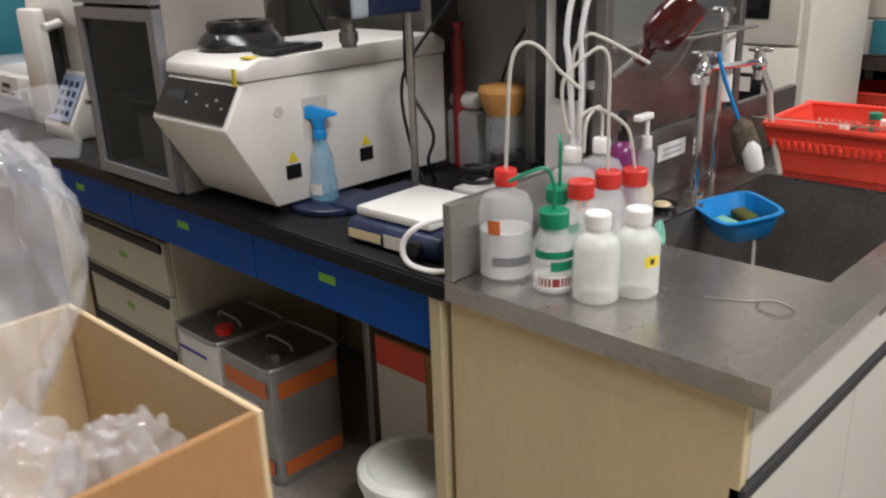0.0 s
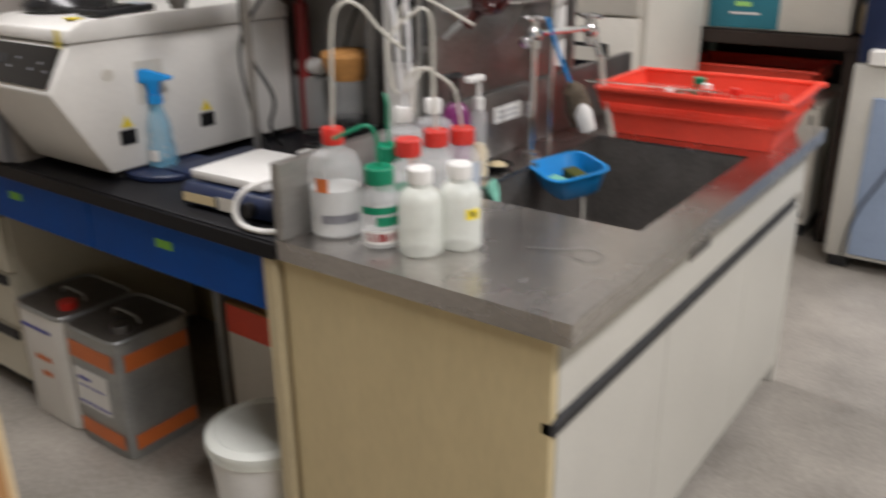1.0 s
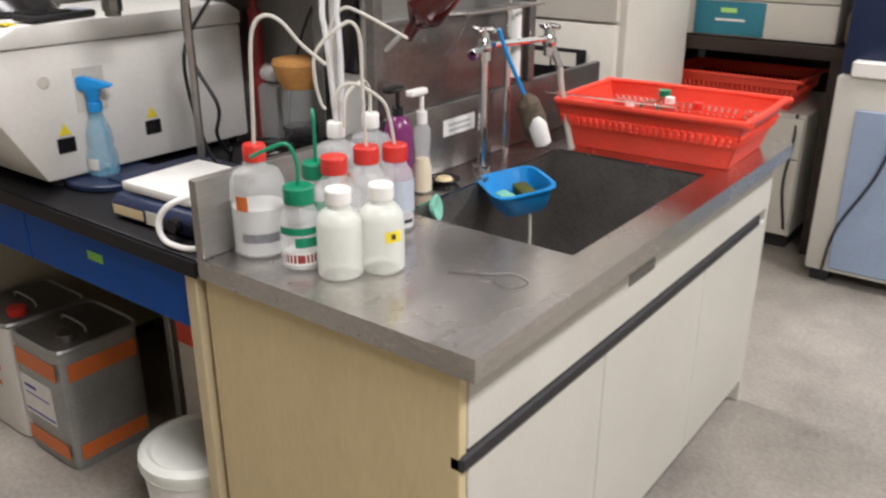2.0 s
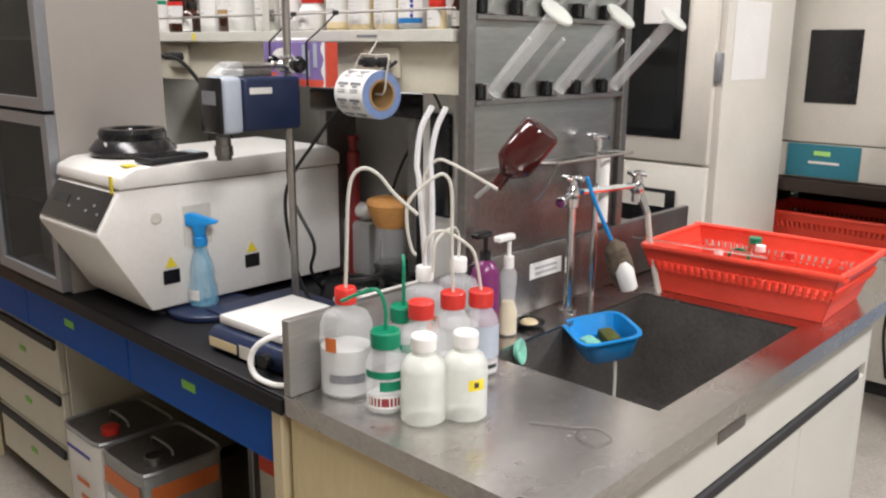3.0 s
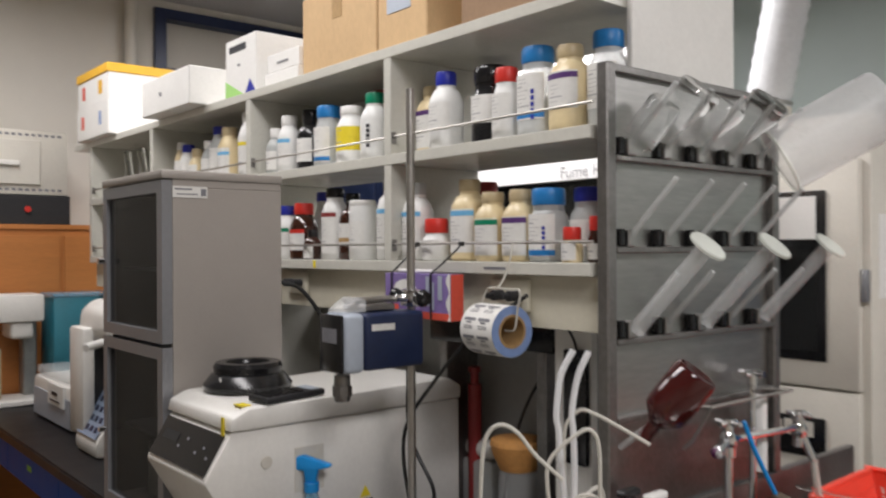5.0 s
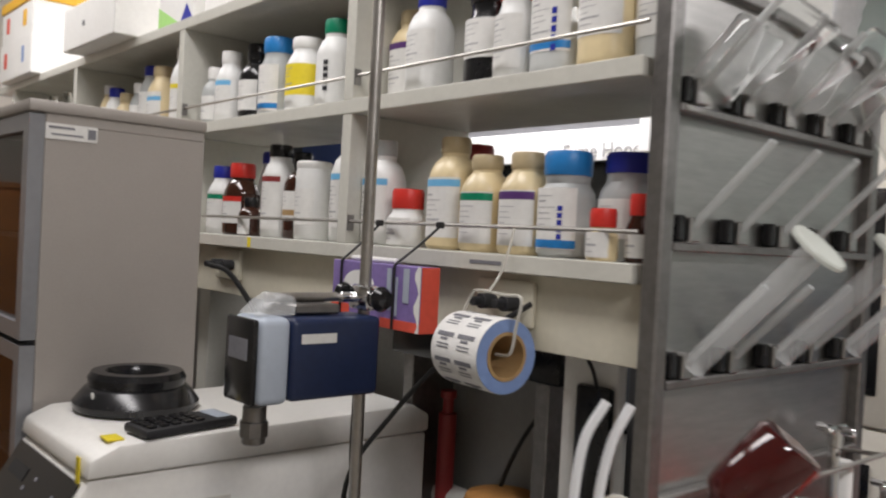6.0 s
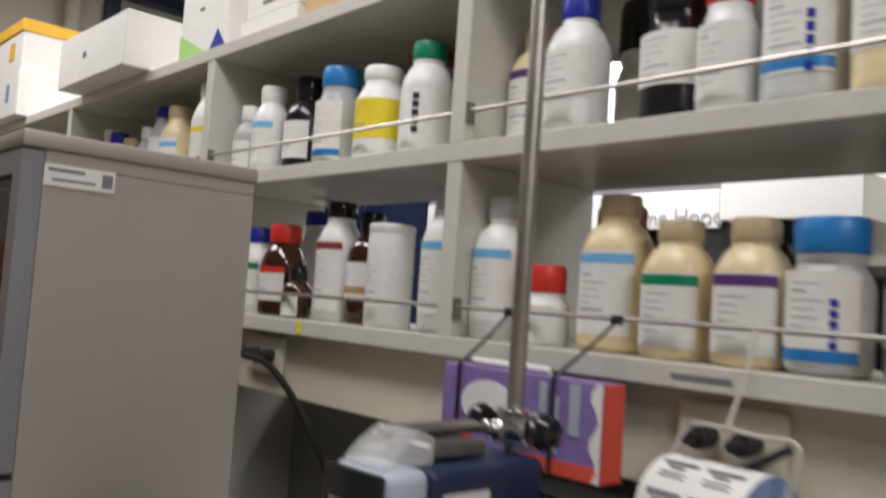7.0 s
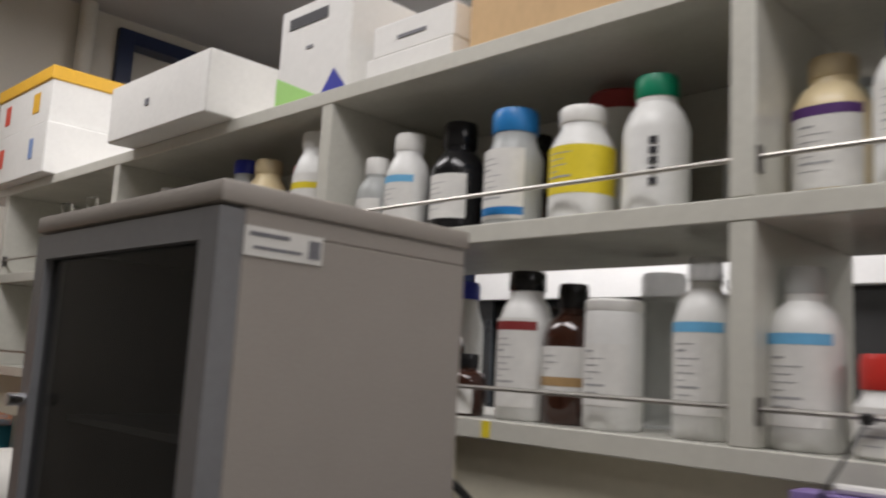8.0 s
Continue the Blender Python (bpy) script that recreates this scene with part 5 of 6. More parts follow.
# lower tier, bay by the dry cabinet
bottle(-2.255, 1.56, Z1, 0.040, 0.168, W, "cap_navy", "white bottle with blue cap and green stripe", cap_r=0.7, label=(0.1, 0.75), stripe="green", stripe_at=0.66)
bottle(-2.235, 1.69, Z1, 0.042, 0.215, W, "cap_navy", "tall bottle with dark blue cap standing behind", cap_r=0.8)
bottle(-2.160, 1.560, Z1, 0.044, 0.172, "amber", "red", "amber glass bottle with bright red cap", cap_r=0.68, cap_h=0.035, label=(0.2, 0.62), stripe="red", stripe_at=0.62)
bottle(-2.068, 1.535, Z1, 0.027, 0.088, "amber", "black", "small dark bottle with a white label", cap_r=0.6, cap_h=0.02, label=(0.05, 0.6))
bottle(-1.982, 1.56, Z1, 0.040, 0.208, W, "black", "white bottle with black cap and maroon stripe", cap_r=0.66, cap_h=0.028, label=(0.1, 0.78), stripe="maroon", stripe_at=0.72)
bottle(-1.912, 1.575, Z1, 0.040, 0.190, "amber", "black", "dark brown bottle with black cap and label", cap_r=0.52, cap_h=0.034, label=(0.28, 0.66), stripe="core", stripe_at=0.36)
bottle(-1.832, 1.555, Z1, 0.038, 0.165, W, "white_plastic", "straight white jar with a printed label", "jar", cap_h=0.016, label=(0.2, 0.72))
bottle(-1.838, 1.69, Z1, 0.045, 0.215, C, "grey_clear", "clear bottle with clear cap standing behind", cap_r=0.7, cap_h=0.04)
bottle(-1.708, 1.56, Z1, 0.037, 0.215, W, "grey_clear", "white bottle with pale blue band by the upright", label=(0.15, 0.74), stripe="sky", stripe_at=0.70, cap_r=0.55)
bottle(-2.04, 1.72, Z1, 0.045, 0.17, "amber", "black", "dark bottle standing in the back row", cap_r=0.6)
# upper tier, bay by the sink
bottle(-1.572, 1.60, Z2, 0.048, 0.185, CR, "cream_cap", "cream bottle with violet stripe on the upper shelf", "square", 0.66, 0.026, (0.10, 0.74), "violet", 0.70)
bottle(-1.474, 1.56, Z2, 0.045, 0.202, W, "cap_navy", "large white square bottle with blue cap", "square", 0.66, 0.034, (0.30, 0.72))
bottle(-1.335, 1.58, Z2, 0.046, 0.182, "black", "black", "black bottle with black cap and white label", cap_r=0.86, cap_h=0.040, label=(0.34, 0.80))
bottle(-1.255, 1.555, Z2, 0.034, 0.165, W, "red", "white bottle with red cap and a paper label", cap_r=0.78, cap_h=0.034, label=(0.15, 0.8))
bottle(-1.172, 1.57, Z2, 0.048, 0.208, C, "cap_blue", "grey square bottle with blue cap and blue stripe", "square", 0.86, 0.036, (0.22, 0.84), "cap_blue", 0.28, ("cap_navy", 10), 0, "hdpe")
bottle(-1.078, 1.57, Z2, 0.048, 0.195, CR, "cream_cap", "cream square bottle with violet stripe at the rack", "square", 0.68, 0.028, (0.30, 0.80), "violet", 0.74)
bottle(-1.000, 1.60, Z2, 0.046, 0.215, C, "cap_blue", "grey bottle with blue cap at the shelf end", "square", 0.80, 0.036, (0.25, 0.8), content="hdpe")
bottle(-1.475, 1.715, Z2, 0.042, 0.228, W, "black", "tall white bottle with black cap in the back row", cap_r=0.95, cap_h=0.075)
# upper tier, middle bay
bottle(-2.330, 1.56, Z2, 0.034, 0.150, C, "white_plastic", "small clear bottle with white cap and label", cap_r=0.62, label=(0.12, 0.62))
bottle(-2.255, 1.565, Z2, 0.038, 0.182, W, "white_plastic", "white bottle with a pale blue stripe", cap_r=0.68, label=(0.15, 0.7), stripe="sky", stripe_at=0.66)
bottle(-2.155, 1.585, Z2, 0.045, 0.190, "black", "black", "black bottle with a white printed label", cap_r=0.62, cap_h=0.04, label=(0.18, 0.66))
bottle(-2.022, 1.565, Z2, 0.044, 0.182, C, "cap_blue", "translucent bottle with blue cap and blue stripe", cap_r=0.80, cap_h=0.036, label=(0.08, 0.80), stripe="cap_blue", stripe_at=0.16)
bottle(-1.898, 1.565, Z2, 0.046, 0.164, W, "white_plastic", "white bottle with a wide yellow label", cap_r=0.74, cap_h=0.024, label=(0.26, 0.74, "yellow"), full=True)
bottle(-1.782, 1.565, Z2, 0.043, 0.186, W, "green", "white bottle with green cap and a dark upright mark", cap_r=0.66, cap_h=0.030, mark=("ink", 14))
bottle(-1.925, 1.70, Z2, 0.058, 0.226, W, "red_dark", "large bottle with red cap in the back row", cap_r=0.85, cap_h=0.03)
bottle(-2.085, 1.70, Z2, 0.045, 0.185, "amber", "black", "dark bottle in the back row of the shelf", cap_r=0.6)
bottle(-1.700, 1.68, Z2, 0.042, 0.195, "clear", "yellow", "clear bottle with a yellow cap behind", cap_r=0.7)
bottle(-1.838, 1.63, Z2, 0.028, 0.14, W, "red", "small white bottle with red cap behind", cap_r=0.8, label=(0.1, 0.8))
# upper tier, bay above the dry cabinet
for x, y, r, h, wall, cap, stripe, lb in ((-3.09, 1.56, 0.034, 0.19, CR, "white_plastic", None, "cream bottle with white cap"), (-3.02, 1.555, 0.034, 0.165, W, "cap_navy", None, "small white bottle with dark blue cap"), (-2.945, 1.56, 0.036, 0.150, CR, "cream_cap", None, "cream bottle with beige cap"), (-2.86, 1.57, 0.032, 0.165, C, "white_plastic", None, "small translucent bottle with white cap"), (-2.785, 1.58, 0.042, 0.21, C, "cap_navy", None, "translucent bottle with blue cap"), (-2.68, 1.565, 0.046, 0.205, CR, "cream_cap", "sky", "cream bottle with blue stripe"), (-2.60, 1.60, 0.036, 0.18, "amber", "red", None, "amber bottle with red cap"), (-2.515, 1.565, 0.045, 0.225, W, "white_plastic", "yellow", "white bottle with yellow stripe")):
    bottle(x, y, Z2, r, h, wall, cap, lb + " on the upper shelf", "square" if wall == CR else "round", 0.7, 0.03, (0.1, 0.72), stripe, 0.60)
for k in range(4):
    solid("glass_tube", moved(cyl(0.016, 0, 0.16 + 0.03 * (k % 2), 14), pose(-3.75 + 0.085 * k, 1.57, Z2 + 0.0105, 8 if k % 2 else -6)), "glass" if k % 2 else "steel", "narrow tube standing on the far shelf", "tube")
for x in (-3.40, -3.26):
    solid("white_box", box(x - 0.05, 1.56, Z1, x + 0.05, 1.70, Z1 + 0.12, 0.003), "paper", "small white carton on the lower shelf", "box")

# ---- boxes on top of the shelf ----
def carton(name, label, x0, y0, z0, x1, y1, z1, material, lid=None, tape=None, prints=()):
    b = thing(name, label, "box")
    part("carton", box(x0, y0, z0, x1, y1, z1, 0.003), material, b)
    if lid:
        part("lid", box(x0 - 0.006, y0 - 0.006, z1 - 0.035, x1 + 0.006, y1 + 0.006, z1 + 0.006, 0.003), lid, b)
    if tape:
        c = (x0 + x1) / 2
        part("tape", join(box(c - 0.025, y0 - 0.0012, z1 - 0.09, c + 0.025, y0 - 0.0003, z1, 0), box(c - 0.025, y0, z1 + 0.0003, c + 0.025, y1, z1 + 0.001, 0)), tape, b, "brown parcel tape")
    for px0, pz0, px1, pz1, m in prints:
        part("print", box(px0, y0 - 0.0018, pz0, px1, y0 - 0.0008, pz1, 0), m, b)
    return b


carton("archive_box", "white archive box with printed side", -4.10, 1.46, Z3, -3.66, 1.80, Z3 + 0.15, "paper", None, None, ((-4.03, Z3 + 0.05, -3.99, Z3 + 0.11, "glove_red"), (-3.78, Z3 + 0.05, -3.75, Z3 + 0.11, "roll_blue")))
carton("archive_box", "white archive box with a yellow lid", -4.10, 1.465, Z3 + 0.1505, -3.67, 1.80, Z3 + 0.31, "paper", "amber_yellow", None, ((-4.03, Z3 + 0.19, -3.99, Z3 + 0.25, "glove_red"), (-3.80, Z3 + 0.19, -3.75, Z3 + 0.25, "amber_yellow")))
carton("small_box", "small white carton at the shelf end", -4.235, 1.50, Z3, -4.115, 1.70, Z3 + 0.10, "paper")
carton("flat_box", "flat cream-white carton jutting over the shelf edge", -3.17, 1.43, Z3, -2.72, 1.70, Z3 + 0.135, "white_plastic", None, None, ((-2.99, Z3 + 0.06, -2.97, Z3 + 0.075, "print"),))
bx = carton("printed_box", "tall white carton with green and navy corners", -2.585, 1.505, Z3, -2.365, 1.70, Z3 + 0.195, "paper", None, None, ((-2.555, Z3 + 0.15, -2.435, Z3 + 0.172, "ink"), (-2.495, Z3 + 0.10, -2.475, Z3 + 0.106, "print")))
for pts, m, y in (((( -2.585, 0.001), (-2.45, 0.001), (-2.585, 0.060)), "lime", 1.5035), ((( -2.44, 0.001), (-2.366, 0.001), (-2.405, 0.045)), "cap_navy", 1.5035)):
    bm = bmesh.new()
    vs = [bm.verts.new((x, y, Z3 + z)) for x, z in pts]
    bm.faces.new(vs)
    part("colour_corner", bm, m, bx)
carton("small_box", "small white carton beside the tall one", -2.335, 1.52, Z3, -2.125, 1.70, Z3 + 0.045, "paper")
carton("small_box", "white carton stacked on another", -2.325, 1.525, Z3 + 0.0455, -2.125, 1.70, Z3 + 0.105, "paper", None, None, ((-2.26, Z3 + 0.07, -2.19, Z3 + 0.076, "print"),))
carton("cardboard_box", "brown cardboard box sealed with parcel tape", -2.078, 1.51, Z3, -1.70, 1.86, Z3 + 0.225, "pale_card", None, "core")
carton("cardboard_box", "brown cardboard box with a pale sticker", -1.692, 1.51, Z3, -1.488, 1.78, Z3 + 0.20, "pale_card", None, None, ((-1.65, Z3 + 0.09, -1.55, Z3 + 0.16, "grey_plastic"),))
carton("cardboard_box", "low dark brown carton on the shelf top", -1.36, 1.51, Z3, -1.02, 1.84, Z3 + 0.16, "brown_box")

# ---- under the bench ----
def tin(x0, face, label):
    t = thing("solvent_tin", label, "tin", pose(x0 + 0.125, 1.185, 0), "tins under the bench")
    part("body", lathe([(0.118, 0), (0.122, 0.006), (0.122, 0.352), (0.118, 0.356)], 40, 9), face, t)
    part("rim", lathe([(0.124, 0.350), (0.126, 0.358), (0.122, 0.364), (0.116, 0.358)], 40, 9, close=False), "tin", t)
    part("lid_plate", lathe([(0.117, 0.356), (0.117, 0.3585), (0, 0.3585)], 40, 9), "tin_top", t, "dusty dark tin top")
    part("cap", moved(cyl(0.026, 0, 0.022, 18), pose(0.06, -0.055, 0.3585)), "red" if face == "white" else "steel", t)
    part("handle", hose([(-0.06, 0.0, 0.359), (-0.05, 0.0, 0.376), (0.0, 0.0, 0.38), (0.05, 0.0, 0.376), (0.06, 0.0, 0.359)], 0.004), "tin", t)
    if face == "tin":
        for z0, z1 in ((0.27, 0.32), (0.03, 0.075)):
            part("stripe", join(box(-0.10, -0.1238, z0, 0.10, -0.1228, z1, 0), box(0.1228, -0.10, z0, 0.1238, 0.10, z1, 0)), "orange_print", t, "orange printed stripe")
        part("label", box(-0.095, -0.1240, 0.12, 0.06, -0.1228, 0.24, 0), "label", t)
        part("print", join(box(-0.08, -0.1246, 0.205, -0.02, -0.1241, 0.215, 0), box(-0.08, -0.1246, 0.185, 0.04, -0.1241, 0.189, 0), box(-0.09, -0.1246, 0.13, 0.055, -0.1241, 0.136, 0)), "cap_navy", t)
    else:
        part("print", join(box(-0.04, -0.1238, 0.20, 0.04, -0.1228, 0.215, 0), box(-0.02, -0.1238, 0.15, 0.03, -0.1228, 0.165, 0)), "orange_print", t)
        part("print", box(-0.09, -0.1238, 0.295, 0.06, -0.1228, 0.305, 0), "cap_navy", t)


tin(-1.895, "tin", "square grey solvent tin with orange stripes")
tin(-2.150, "white", "square white solvent tin with orange print")
cb = thing("paper_carton", "brown and white carton standing below the bench", "box")
part("carton", box(-1.56, 1.36, 0, -1.12, 1.70, 0.40), "card", cb)
part("white_print", box(-1.555, 1.3585, 0.02, -1.36, 1.3595, 0.395, 0), "offwhite", cb)
part("red_print", box(-1.555, 1.3570, 0.31, -1.36, 1.3582, 0.395, 0), "glove_red", cb)
part("print", join(box(-1.33, 1.3585, 0.31, -1.20, 1.3595, 0.36, 0), box(-1.33, 1.3585, 0.20, -1.22, 1.3595, 0.25, 0)), "print", cb)
part("panel_edge", box(-1.60, 1.35, 0, -1.575, 1.70, 0.44), "tin", cb)
bk = thing("waste_bucket", "white plastic bucket with a domed lid under the bench", "bucket", pose(-1.155, 1.115, 0))
part("bucket_wall", lathe([(0.105, 0), (0.11, 0.005), (0.128, 0.25), (0.128, 0.262)], 36), "hdpe", bk)
part("lid", lathe([(0.134, 0.245), (0.136, 0.255), (0.134, 0.275), (0.115, 0.284), (0.105, 0.276), (0, 0.279)], 36), "milky", bk, "white lid")

# ---- open carton with plastic bags ----
oc = thing("open_carton", "tall open brown cardboard box standing in the aisle", "box", pose(-0.437, 0.040, 0, 0, 0, 1))
w, d, h, t = 0.127, 0.172, 1.15, 0.005
for nm, skin, m in (("side_wall", box(-w, d - t, 0, w, d, h, 0.001), "card_in"), ("side_wall", box(-w, -d, 0, w, -d + t, h, 0.001), "card"), ("side_wall", box(w - t, -d + t, 0, w, d - t, h, 0.001), "card"), ("side_wall", box(-w, -d + t, 0, -w + t, d - t, h, 0.001), "card_in"), ("bottom", box(-w + t, -d + t, 0, w - t, d - t, 0.008, 0), "card")):
    part(nm, skin, m, oc)
part("crease", box(w, -d + 0.01, h - 0.16, w + 0.0012, d - 0.01, h - 0.157, 0), "core", oc)


def bag(cx, cy, cz, sx, sy, sz, seed):
    """A crumpled clear bag: a closed skin, pushed in and out by noise."""
    bm = bmesh.new()
    bmesh.ops.create_icosphere(bm, subdivisions=5, radius=1.0)
    for v in bm.verts:
        p = v.co.copy()
        q = Vector((p.x * 1.5, p.y * 1.5, p.z * 0.8))
        n = noise.noise(q + Vector((seed, 0, 0))) * 0.28 - abs(noise.noise(q * 2.2 + Vector((0, seed, 0)))) * 0.34 + noise.noise(q * 5.0 + Vector((0, 0, seed))) * 0.05 - abs(noise.noise(Vector((q.x * 6, q.y * 6, q.z * 2.5)) + Vector((seed, seed, 0)))) * 0.06
        p *= 1 + n
        v.co = Vector((cx + p.x * sx, cy + p.y * sy, cz + p.z * sz))
    ob = solid("plastic_bag", bm, "film_bag", "crumpled clear plastic bag stuffed in the carton", "plastic bag", "bags in the carton")
    for p in ob.data.polygons:
        p.use_smooth = True
    for e in ob.data.edges:
        e.use_edge_sharp = False
    return ob


tall_bag = bag(-0.495, 0.120, 1.215, 0.062, 0.075, 0.125, 7.7)
flap = bmesh.new()
rows = [[flap.verts.new((-0.535 + 0.010 * i + 0.004 * math.sin(i * 1.7 + k), 0.085 + 0.013 * i + 0.006 * math.sin(k * 2.1 + i * 0.8), 1.285 + 0.011 * k + 0.003 * math.sin(i * 1.1))) for i in range(9)] for k in range(5)]
for a, b in zip(rows, rows[1:]):
    for i in range(8):
        flap.faces.new((a[i], a[i + 1], b[i + 1], b[i]))
part("folded_seal", flap, "film_bag", tall_bag, "creased flat seal of the bag")
bag(-0.405, 0.060, 1.105, 0.070, 0.085, 0.075, 4.1)
bag(-0.365, 0.145, 1.090, 0.042, 0.050, 0.060, 9.2)
bag(-0.485, -0.03, 1.135, 0.070, 0.085, 0.095, 1.3)
solid("packing_filler", box(-0.55, -0.12, 0.009, -0.325, 0.20, 0.98, 0.02, 2), "card_in", "plain cardboard filler under the plastic bags", "filler")

# ---- far side: fume hood, oven, incubator, table ----
fh = thing("fume_hood", "white fume hood with dark glass behind the shelf", "fume hood")
FX0, FX1 = -3.44, -2.085
part("body", join(box(FX0, 3.06, 0, FX1, 3.75, 0.85), box(FX0, 3.70, 0.85, FX1, 3.75, 2.42), box(FX0, 3.06, 2.06, FX1, 3.70, 2.42)), "hood_white", fh)
for x in (FX0, FX1 - 0.08):
    part("side_post", box(x, 3.062, 0.85, x + 0.08, 3.70, 2.06), "hood_dark", fh)
part("worktop", box(FX0, 2.98, 0.851, FX1, 3.69, 0.88), "black_top", fh)
part("sign_strip", box(FX0 + 0.005, 3.035, 1.825, FX1 - 0.005, 3.058, 1.945), "hood_white", fh, "white sign strip")
part("upper_band", box(FX0 + 0.005, 3.04, 1.947, FX1 - 0.005, 3.058, 2.12), "cab_frame", fh, "grey band above the sign strip")
part("sash", box(FX0 + 0.081, 3.08, 1.05, FX1 - 0.081, 3.088, 1.823, 0), "dark_glass", fh, "dark glass sash")
part("inner_back", box(FX0 + 0.081, 3.66, 0.89, FX1 - 0.081, 3.69, 2.05), "hood_dark", fh)
wc = thing("wall_cupboard", "white hood side cupboard with a grey band on top", "cupboard")
# Solid near-black block in place of a shaded recess.
part("body", box(-2.08, 3.05, 0, -1.815, 3.75, 1.845), "cab_in", wc, "solid block coloured as the shade of a recess")
part("front_panel", box(-2.08, 3.02, 1.8455, -1.66, 3.19, 1.972, 0.004), "hood_white", wc, "bright white front panel")
part("grey_band", box(-2.08, 3.05, 1.9725, -1.815, 3.60, 2.12), "cab_frame", wc)
nc = thing("navy_cabinet", "tall dark navy cabinet beside the fume hood", "cabinet")
part("body", box(-4.40, 3.10, 0, -3.46, 3.70, 2.22, 0.004), "navy", nc)
for x in (-4.395, -3.925):
    d = part("door", box(x, 3.078, 0.06, x + 0.46, 3.099, 2.20, 0.003), "navy", nc)
    part("handle", box(x + 0.42, 3.06, 1.05, x + 0.435, 3.0775, 1.20, 0.003), "chrome", d)

tc = bpy.data.curves.new("sign_text", "FONT")
tc.body, tc.size, tc.extrude = "Fume Hood", 0.075, 0.0006
to = new("sign_text", tc)
to.matrix_basis = pose(-2.435, 3.0335, 1.838, 90, 0, 0)
to.parent = fh
tc.materials.append(M["fine_print"])
du = thing("exhaust_duct", "white corrugated exhaust duct rising to the ceiling", "duct", pose(-1.66, 3.42, 2.08, 0, 12, 0))
part("duct", lathe([(0.085 + (0.006 if k % 2 else 0.0), 0.028 * k) for k in range(34)], 28), "duct", du)
part("collar", lathe([(0.088, -0.06), (0.096, -0.055), (0.096, 0.02), (0.093, 0.024)], 28), "offwhite", du, "pale collar")
part("clamp_band", lathe([(0.0925, 0.03), (0.095, 0.031), (0.095, 0.045), (0.0925, 0.046)], 28, close=False), "steel", du)

ov = thing("drying_oven", "tall white drying oven with a dark window", "oven")
part("body", box(-1.80, 3.235, 0.06, -1.17, 3.86, 2.0, 0.006, 2), "offwhite", ov)
part("door", box(-1.79, 3.200, 1.018, -1.198, 3.233, 1.835, 0.006, 2), "offwhite", ov)
part("lower_door", box(-1.79, 3.202, 0.09, -1.198, 3.233, 1.008, 0.006, 2), "offwhite", ov)
part("window_frame", box(-1.72, 3.192, 1.112, -1.312, 3.1995, 1.728, 0.02, 3), "black", ov, "black rounded window frame")
part("window_pane", box(-1.69, 3.1895, 1.145, -1.342, 3.1918, 1.697, 0), "dark_glass", ov)
part("notice", box(-1.497, 3.187, 1.553, -1.345, 3.189, 1.708, 0), "paper", ov, "white paper notice")
part("handle", box(-1.1975, 3.205, 1.33, -1.172, 3.232, 1.445, 0.006, 2), "cab_frame", ov)
part("control_panel", box(-1.70, 3.195, 0.762, -1.317, 3.2015, 0.906, 0.015, 2), "black", ov, "black control panel")
part("panel_label", join(box(-1.58, 3.192, 0.83, -1.48, 3.1945, 0.885, 0), box(-1.47, 3.192, 0.835, -1.36, 3.1945, 0.89, 0)), "offwhite", ov)
part("notice", box(-1.1698, 3.29, 1.34, -1.168, 3.61, 1.64, 0), "paper", ov)
for x in (-1.78, -1.25):
    part("foot", box(x, 3.26, 0, x + 0.06, 3.32, 0.06), "black_matt", ov)

tbl = thing("work_table", "dark brown wooden table with a lower shelf", "table")
part("tabletop", box(-1.45, 3.88, 0.85, -0.50, 4.62, 0.905), "dark_wood", tbl)
for x in (-1.45, -0.56):
    for y in (3.885, 4.55):
        part("leg", box(x, y, 0, x + 0.06, y + 0.06, 0.85), "dark_wood", tbl)
part("back_panel", box(-1.34, 4.58, 0.1, -0.56, 4.60, 0.85), "dark_wood", tbl)
part("side_panel", box(-1.40, 3.945, 0.1, -1.38, 4.55, 0.85), "dark_wood", tbl)
inc = thing("incubator", "off-white bench incubator with a teal control strip", "incubator")
part("body", box(-1.345, 3.95, 0.906, -0.56, 4.55, 1.78, 0.008, 2), "offwhite", inc)
part("door", box(-1.342, 3.915, 1.066, -0.563, 3.948, 1.777, 0.006, 2), "offwhite", inc)
part("control_strip", box(-1.342, 3.92, 0.910, -0.563, 3.948, 1.061, 0.004), "offwhite", inc)
part("teal_panel", box(-1.165, 3.915, 0.916, -0.858, 3.9195, 1.058, 0.001), "teal", inc, "teal control panel")
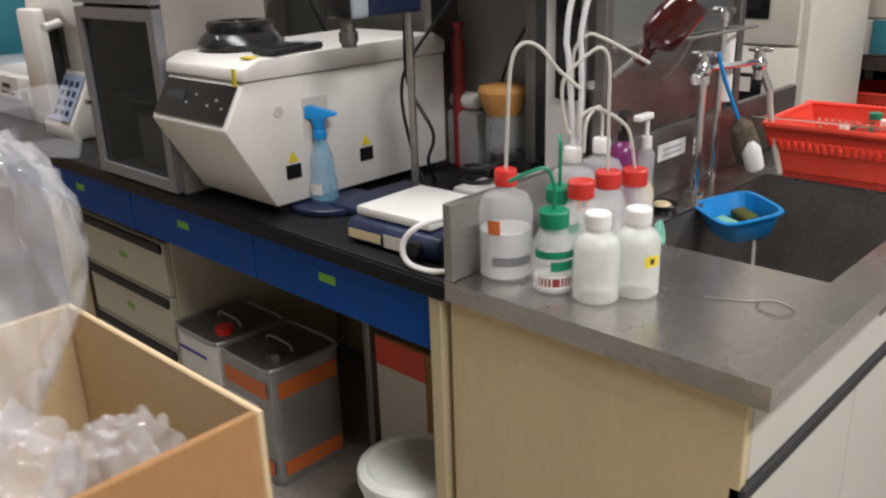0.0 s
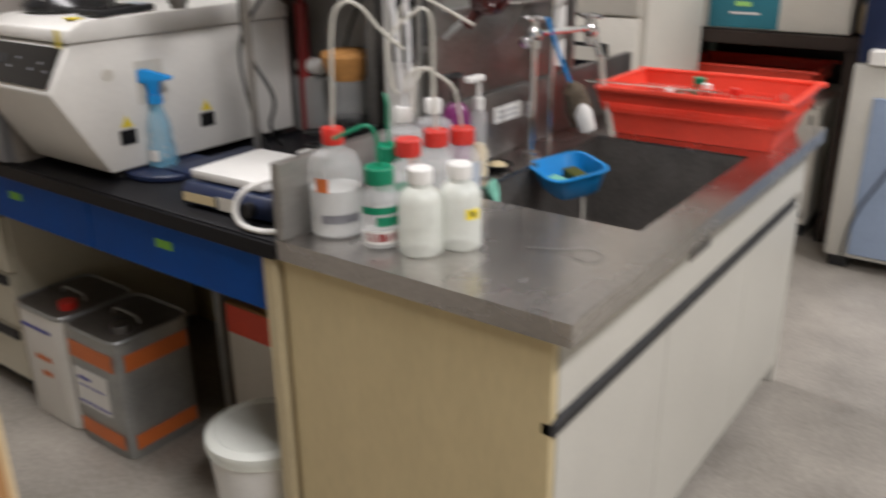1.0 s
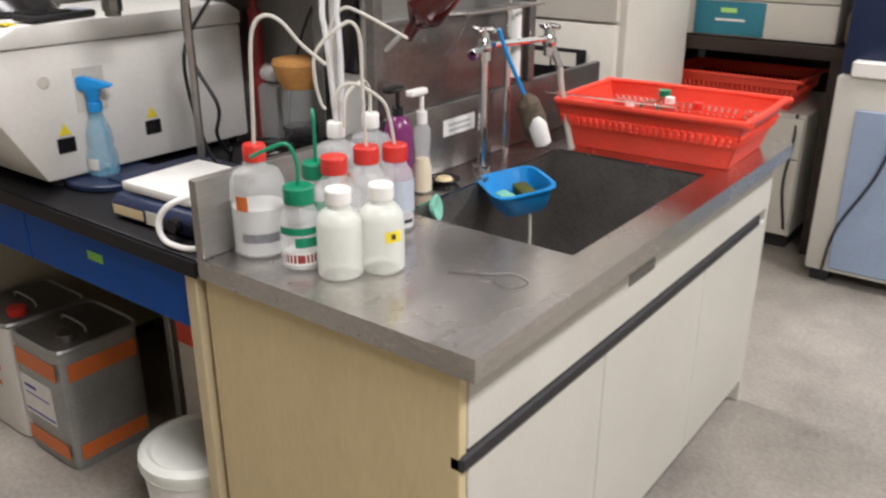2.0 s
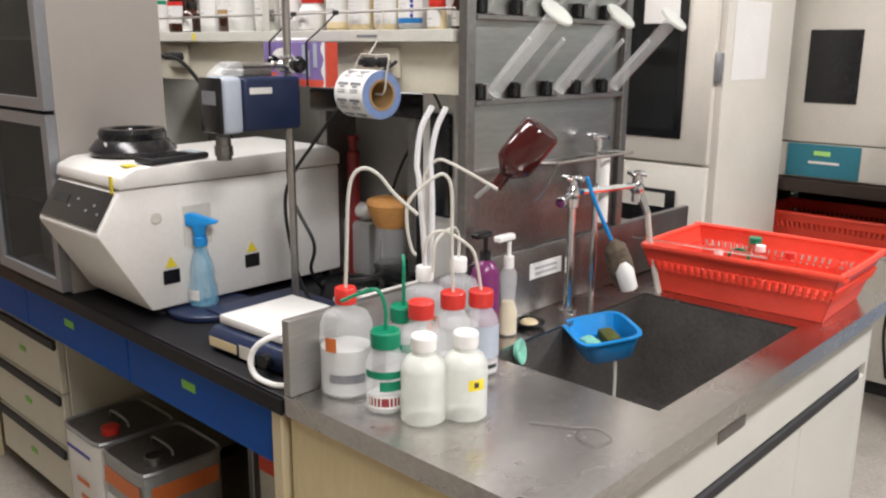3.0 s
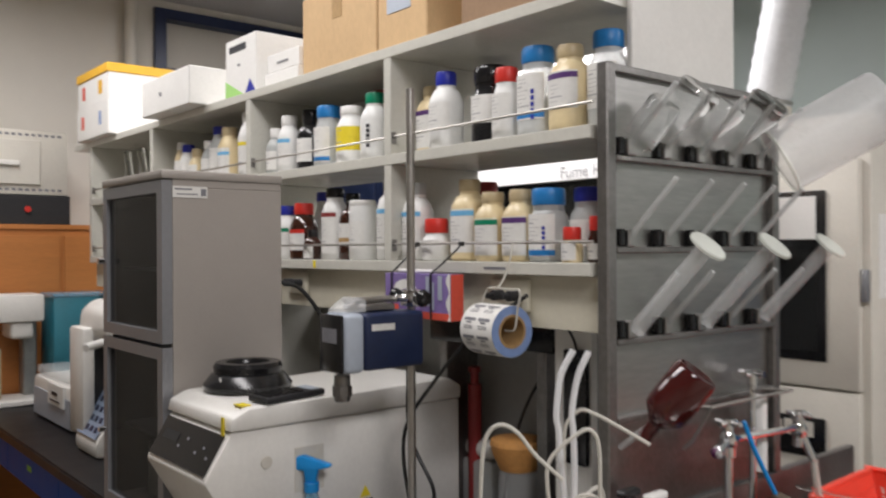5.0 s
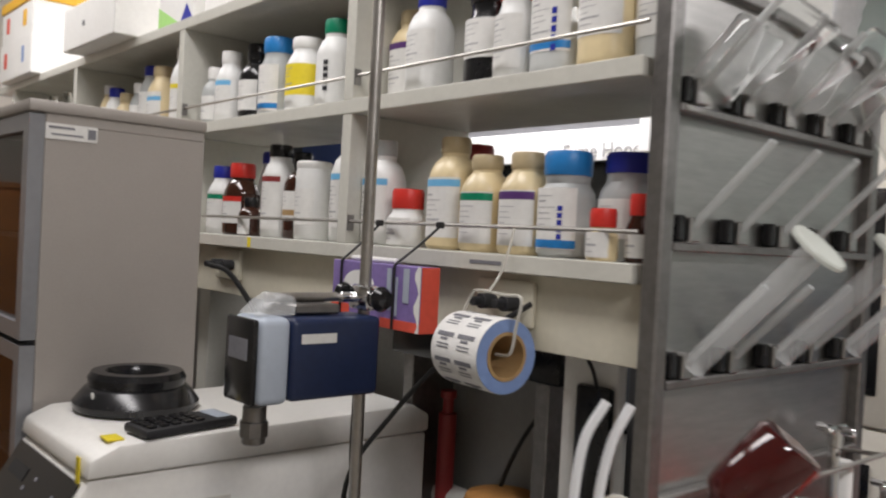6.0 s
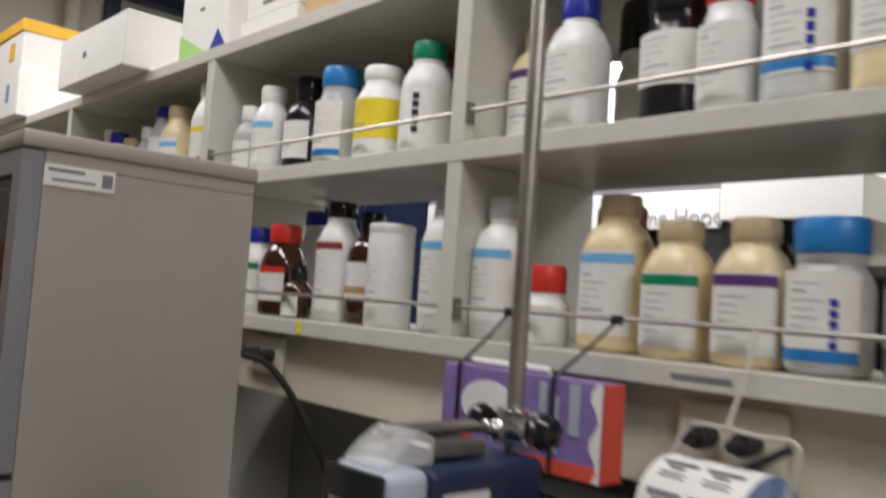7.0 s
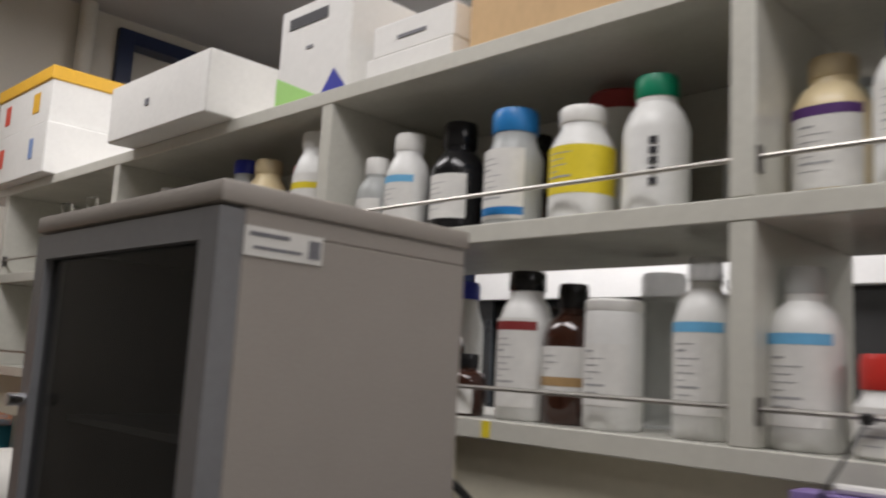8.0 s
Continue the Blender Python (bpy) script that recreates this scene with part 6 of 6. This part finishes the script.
part("display", box(-1.05, 3.9125, 1.01, -0.98, 3.9148, 1.03, 0), "lime", inc)
part("print", box(-1.07, 3.9125, 0.975, -0.94, 3.9148, 0.985, 0), "label", inc)
part("window", box(-1.115, 3.911, 1.235, -0.90, 3.9148, 1.54, 0.008), "black", inc, "dark window")
lc = thing("low_cabinet", "cream low cabinet below the dark table", "cabinet")
part("body", box(-1.355, 3.905, 0.06, -0.62, 4.50, 0.61, 0.004), "offwhite", lc)
part("drawer", box(-1.35, 3.885, 0.42, -0.625, 3.904, 0.595), "offwhite", lc)
part("door", box(-1.35, 3.885, 0.07, -0.625, 3.904, 0.415), "offwhite", lc)
part("plinth", box(-1.29, 3.92, 0, -0.63, 4.48, 0.06), "black_matt", lc)
part("cord", hose([(-0.66, 3.90, 0.615), (-0.655, 3.88, 0.5), (-0.67, 3.88, 0.3), (-0.64, 3.88, 0.1)], 0.006), "cable", lc)
basket(pose(-0.98, 4.12, 0.611), 0.60, 0.38, 0.13, "red plastic basket on the low cabinet")
solid("yellow_jug", box(-0.555, 4.0, 0.906, -0.51, 4.15, 1.035, 0.015, 2), "cream_hdpe", "pale yellow plastic container on the dark table", "container")
bm_ = thing("chest_machine", "blue-grey floor standing machine with navy top", "machine")
part("body", box(-0.47, 3.62, 0.05, 0.35, 4.35, 0.84, 0.01, 2), "laminate", bm_)
part("front_panel", box(-0.38, 3.608, 0.07, 0.30, 3.6195, 0.72, 0.004), "blue_grey", bm_, "blue-grey front panel")
part("upper_unit", box(-0.47, 3.66, 0.8405, 0.35, 4.35, 1.45, 0.01, 2), "navy", bm_, "navy upper unit")
part("ledge", box(-0.42, 3.60, 0.8405, 0.33, 3.659, 0.90, 0.006), "white", bm_)
for x in (-0.45, 0.25):
    part("foot", box(x, 3.64, 0, x + 0.07, 3.72, 0.05), "black_matt", bm_)
part("cord", hose([(-0.20, 3.60, 0.80), (-0.26, 3.595, 0.5), (-0.37, 3.595, 0.25), (-0.40, 3.595, 0.05)], 0.006), "cable", bm_)
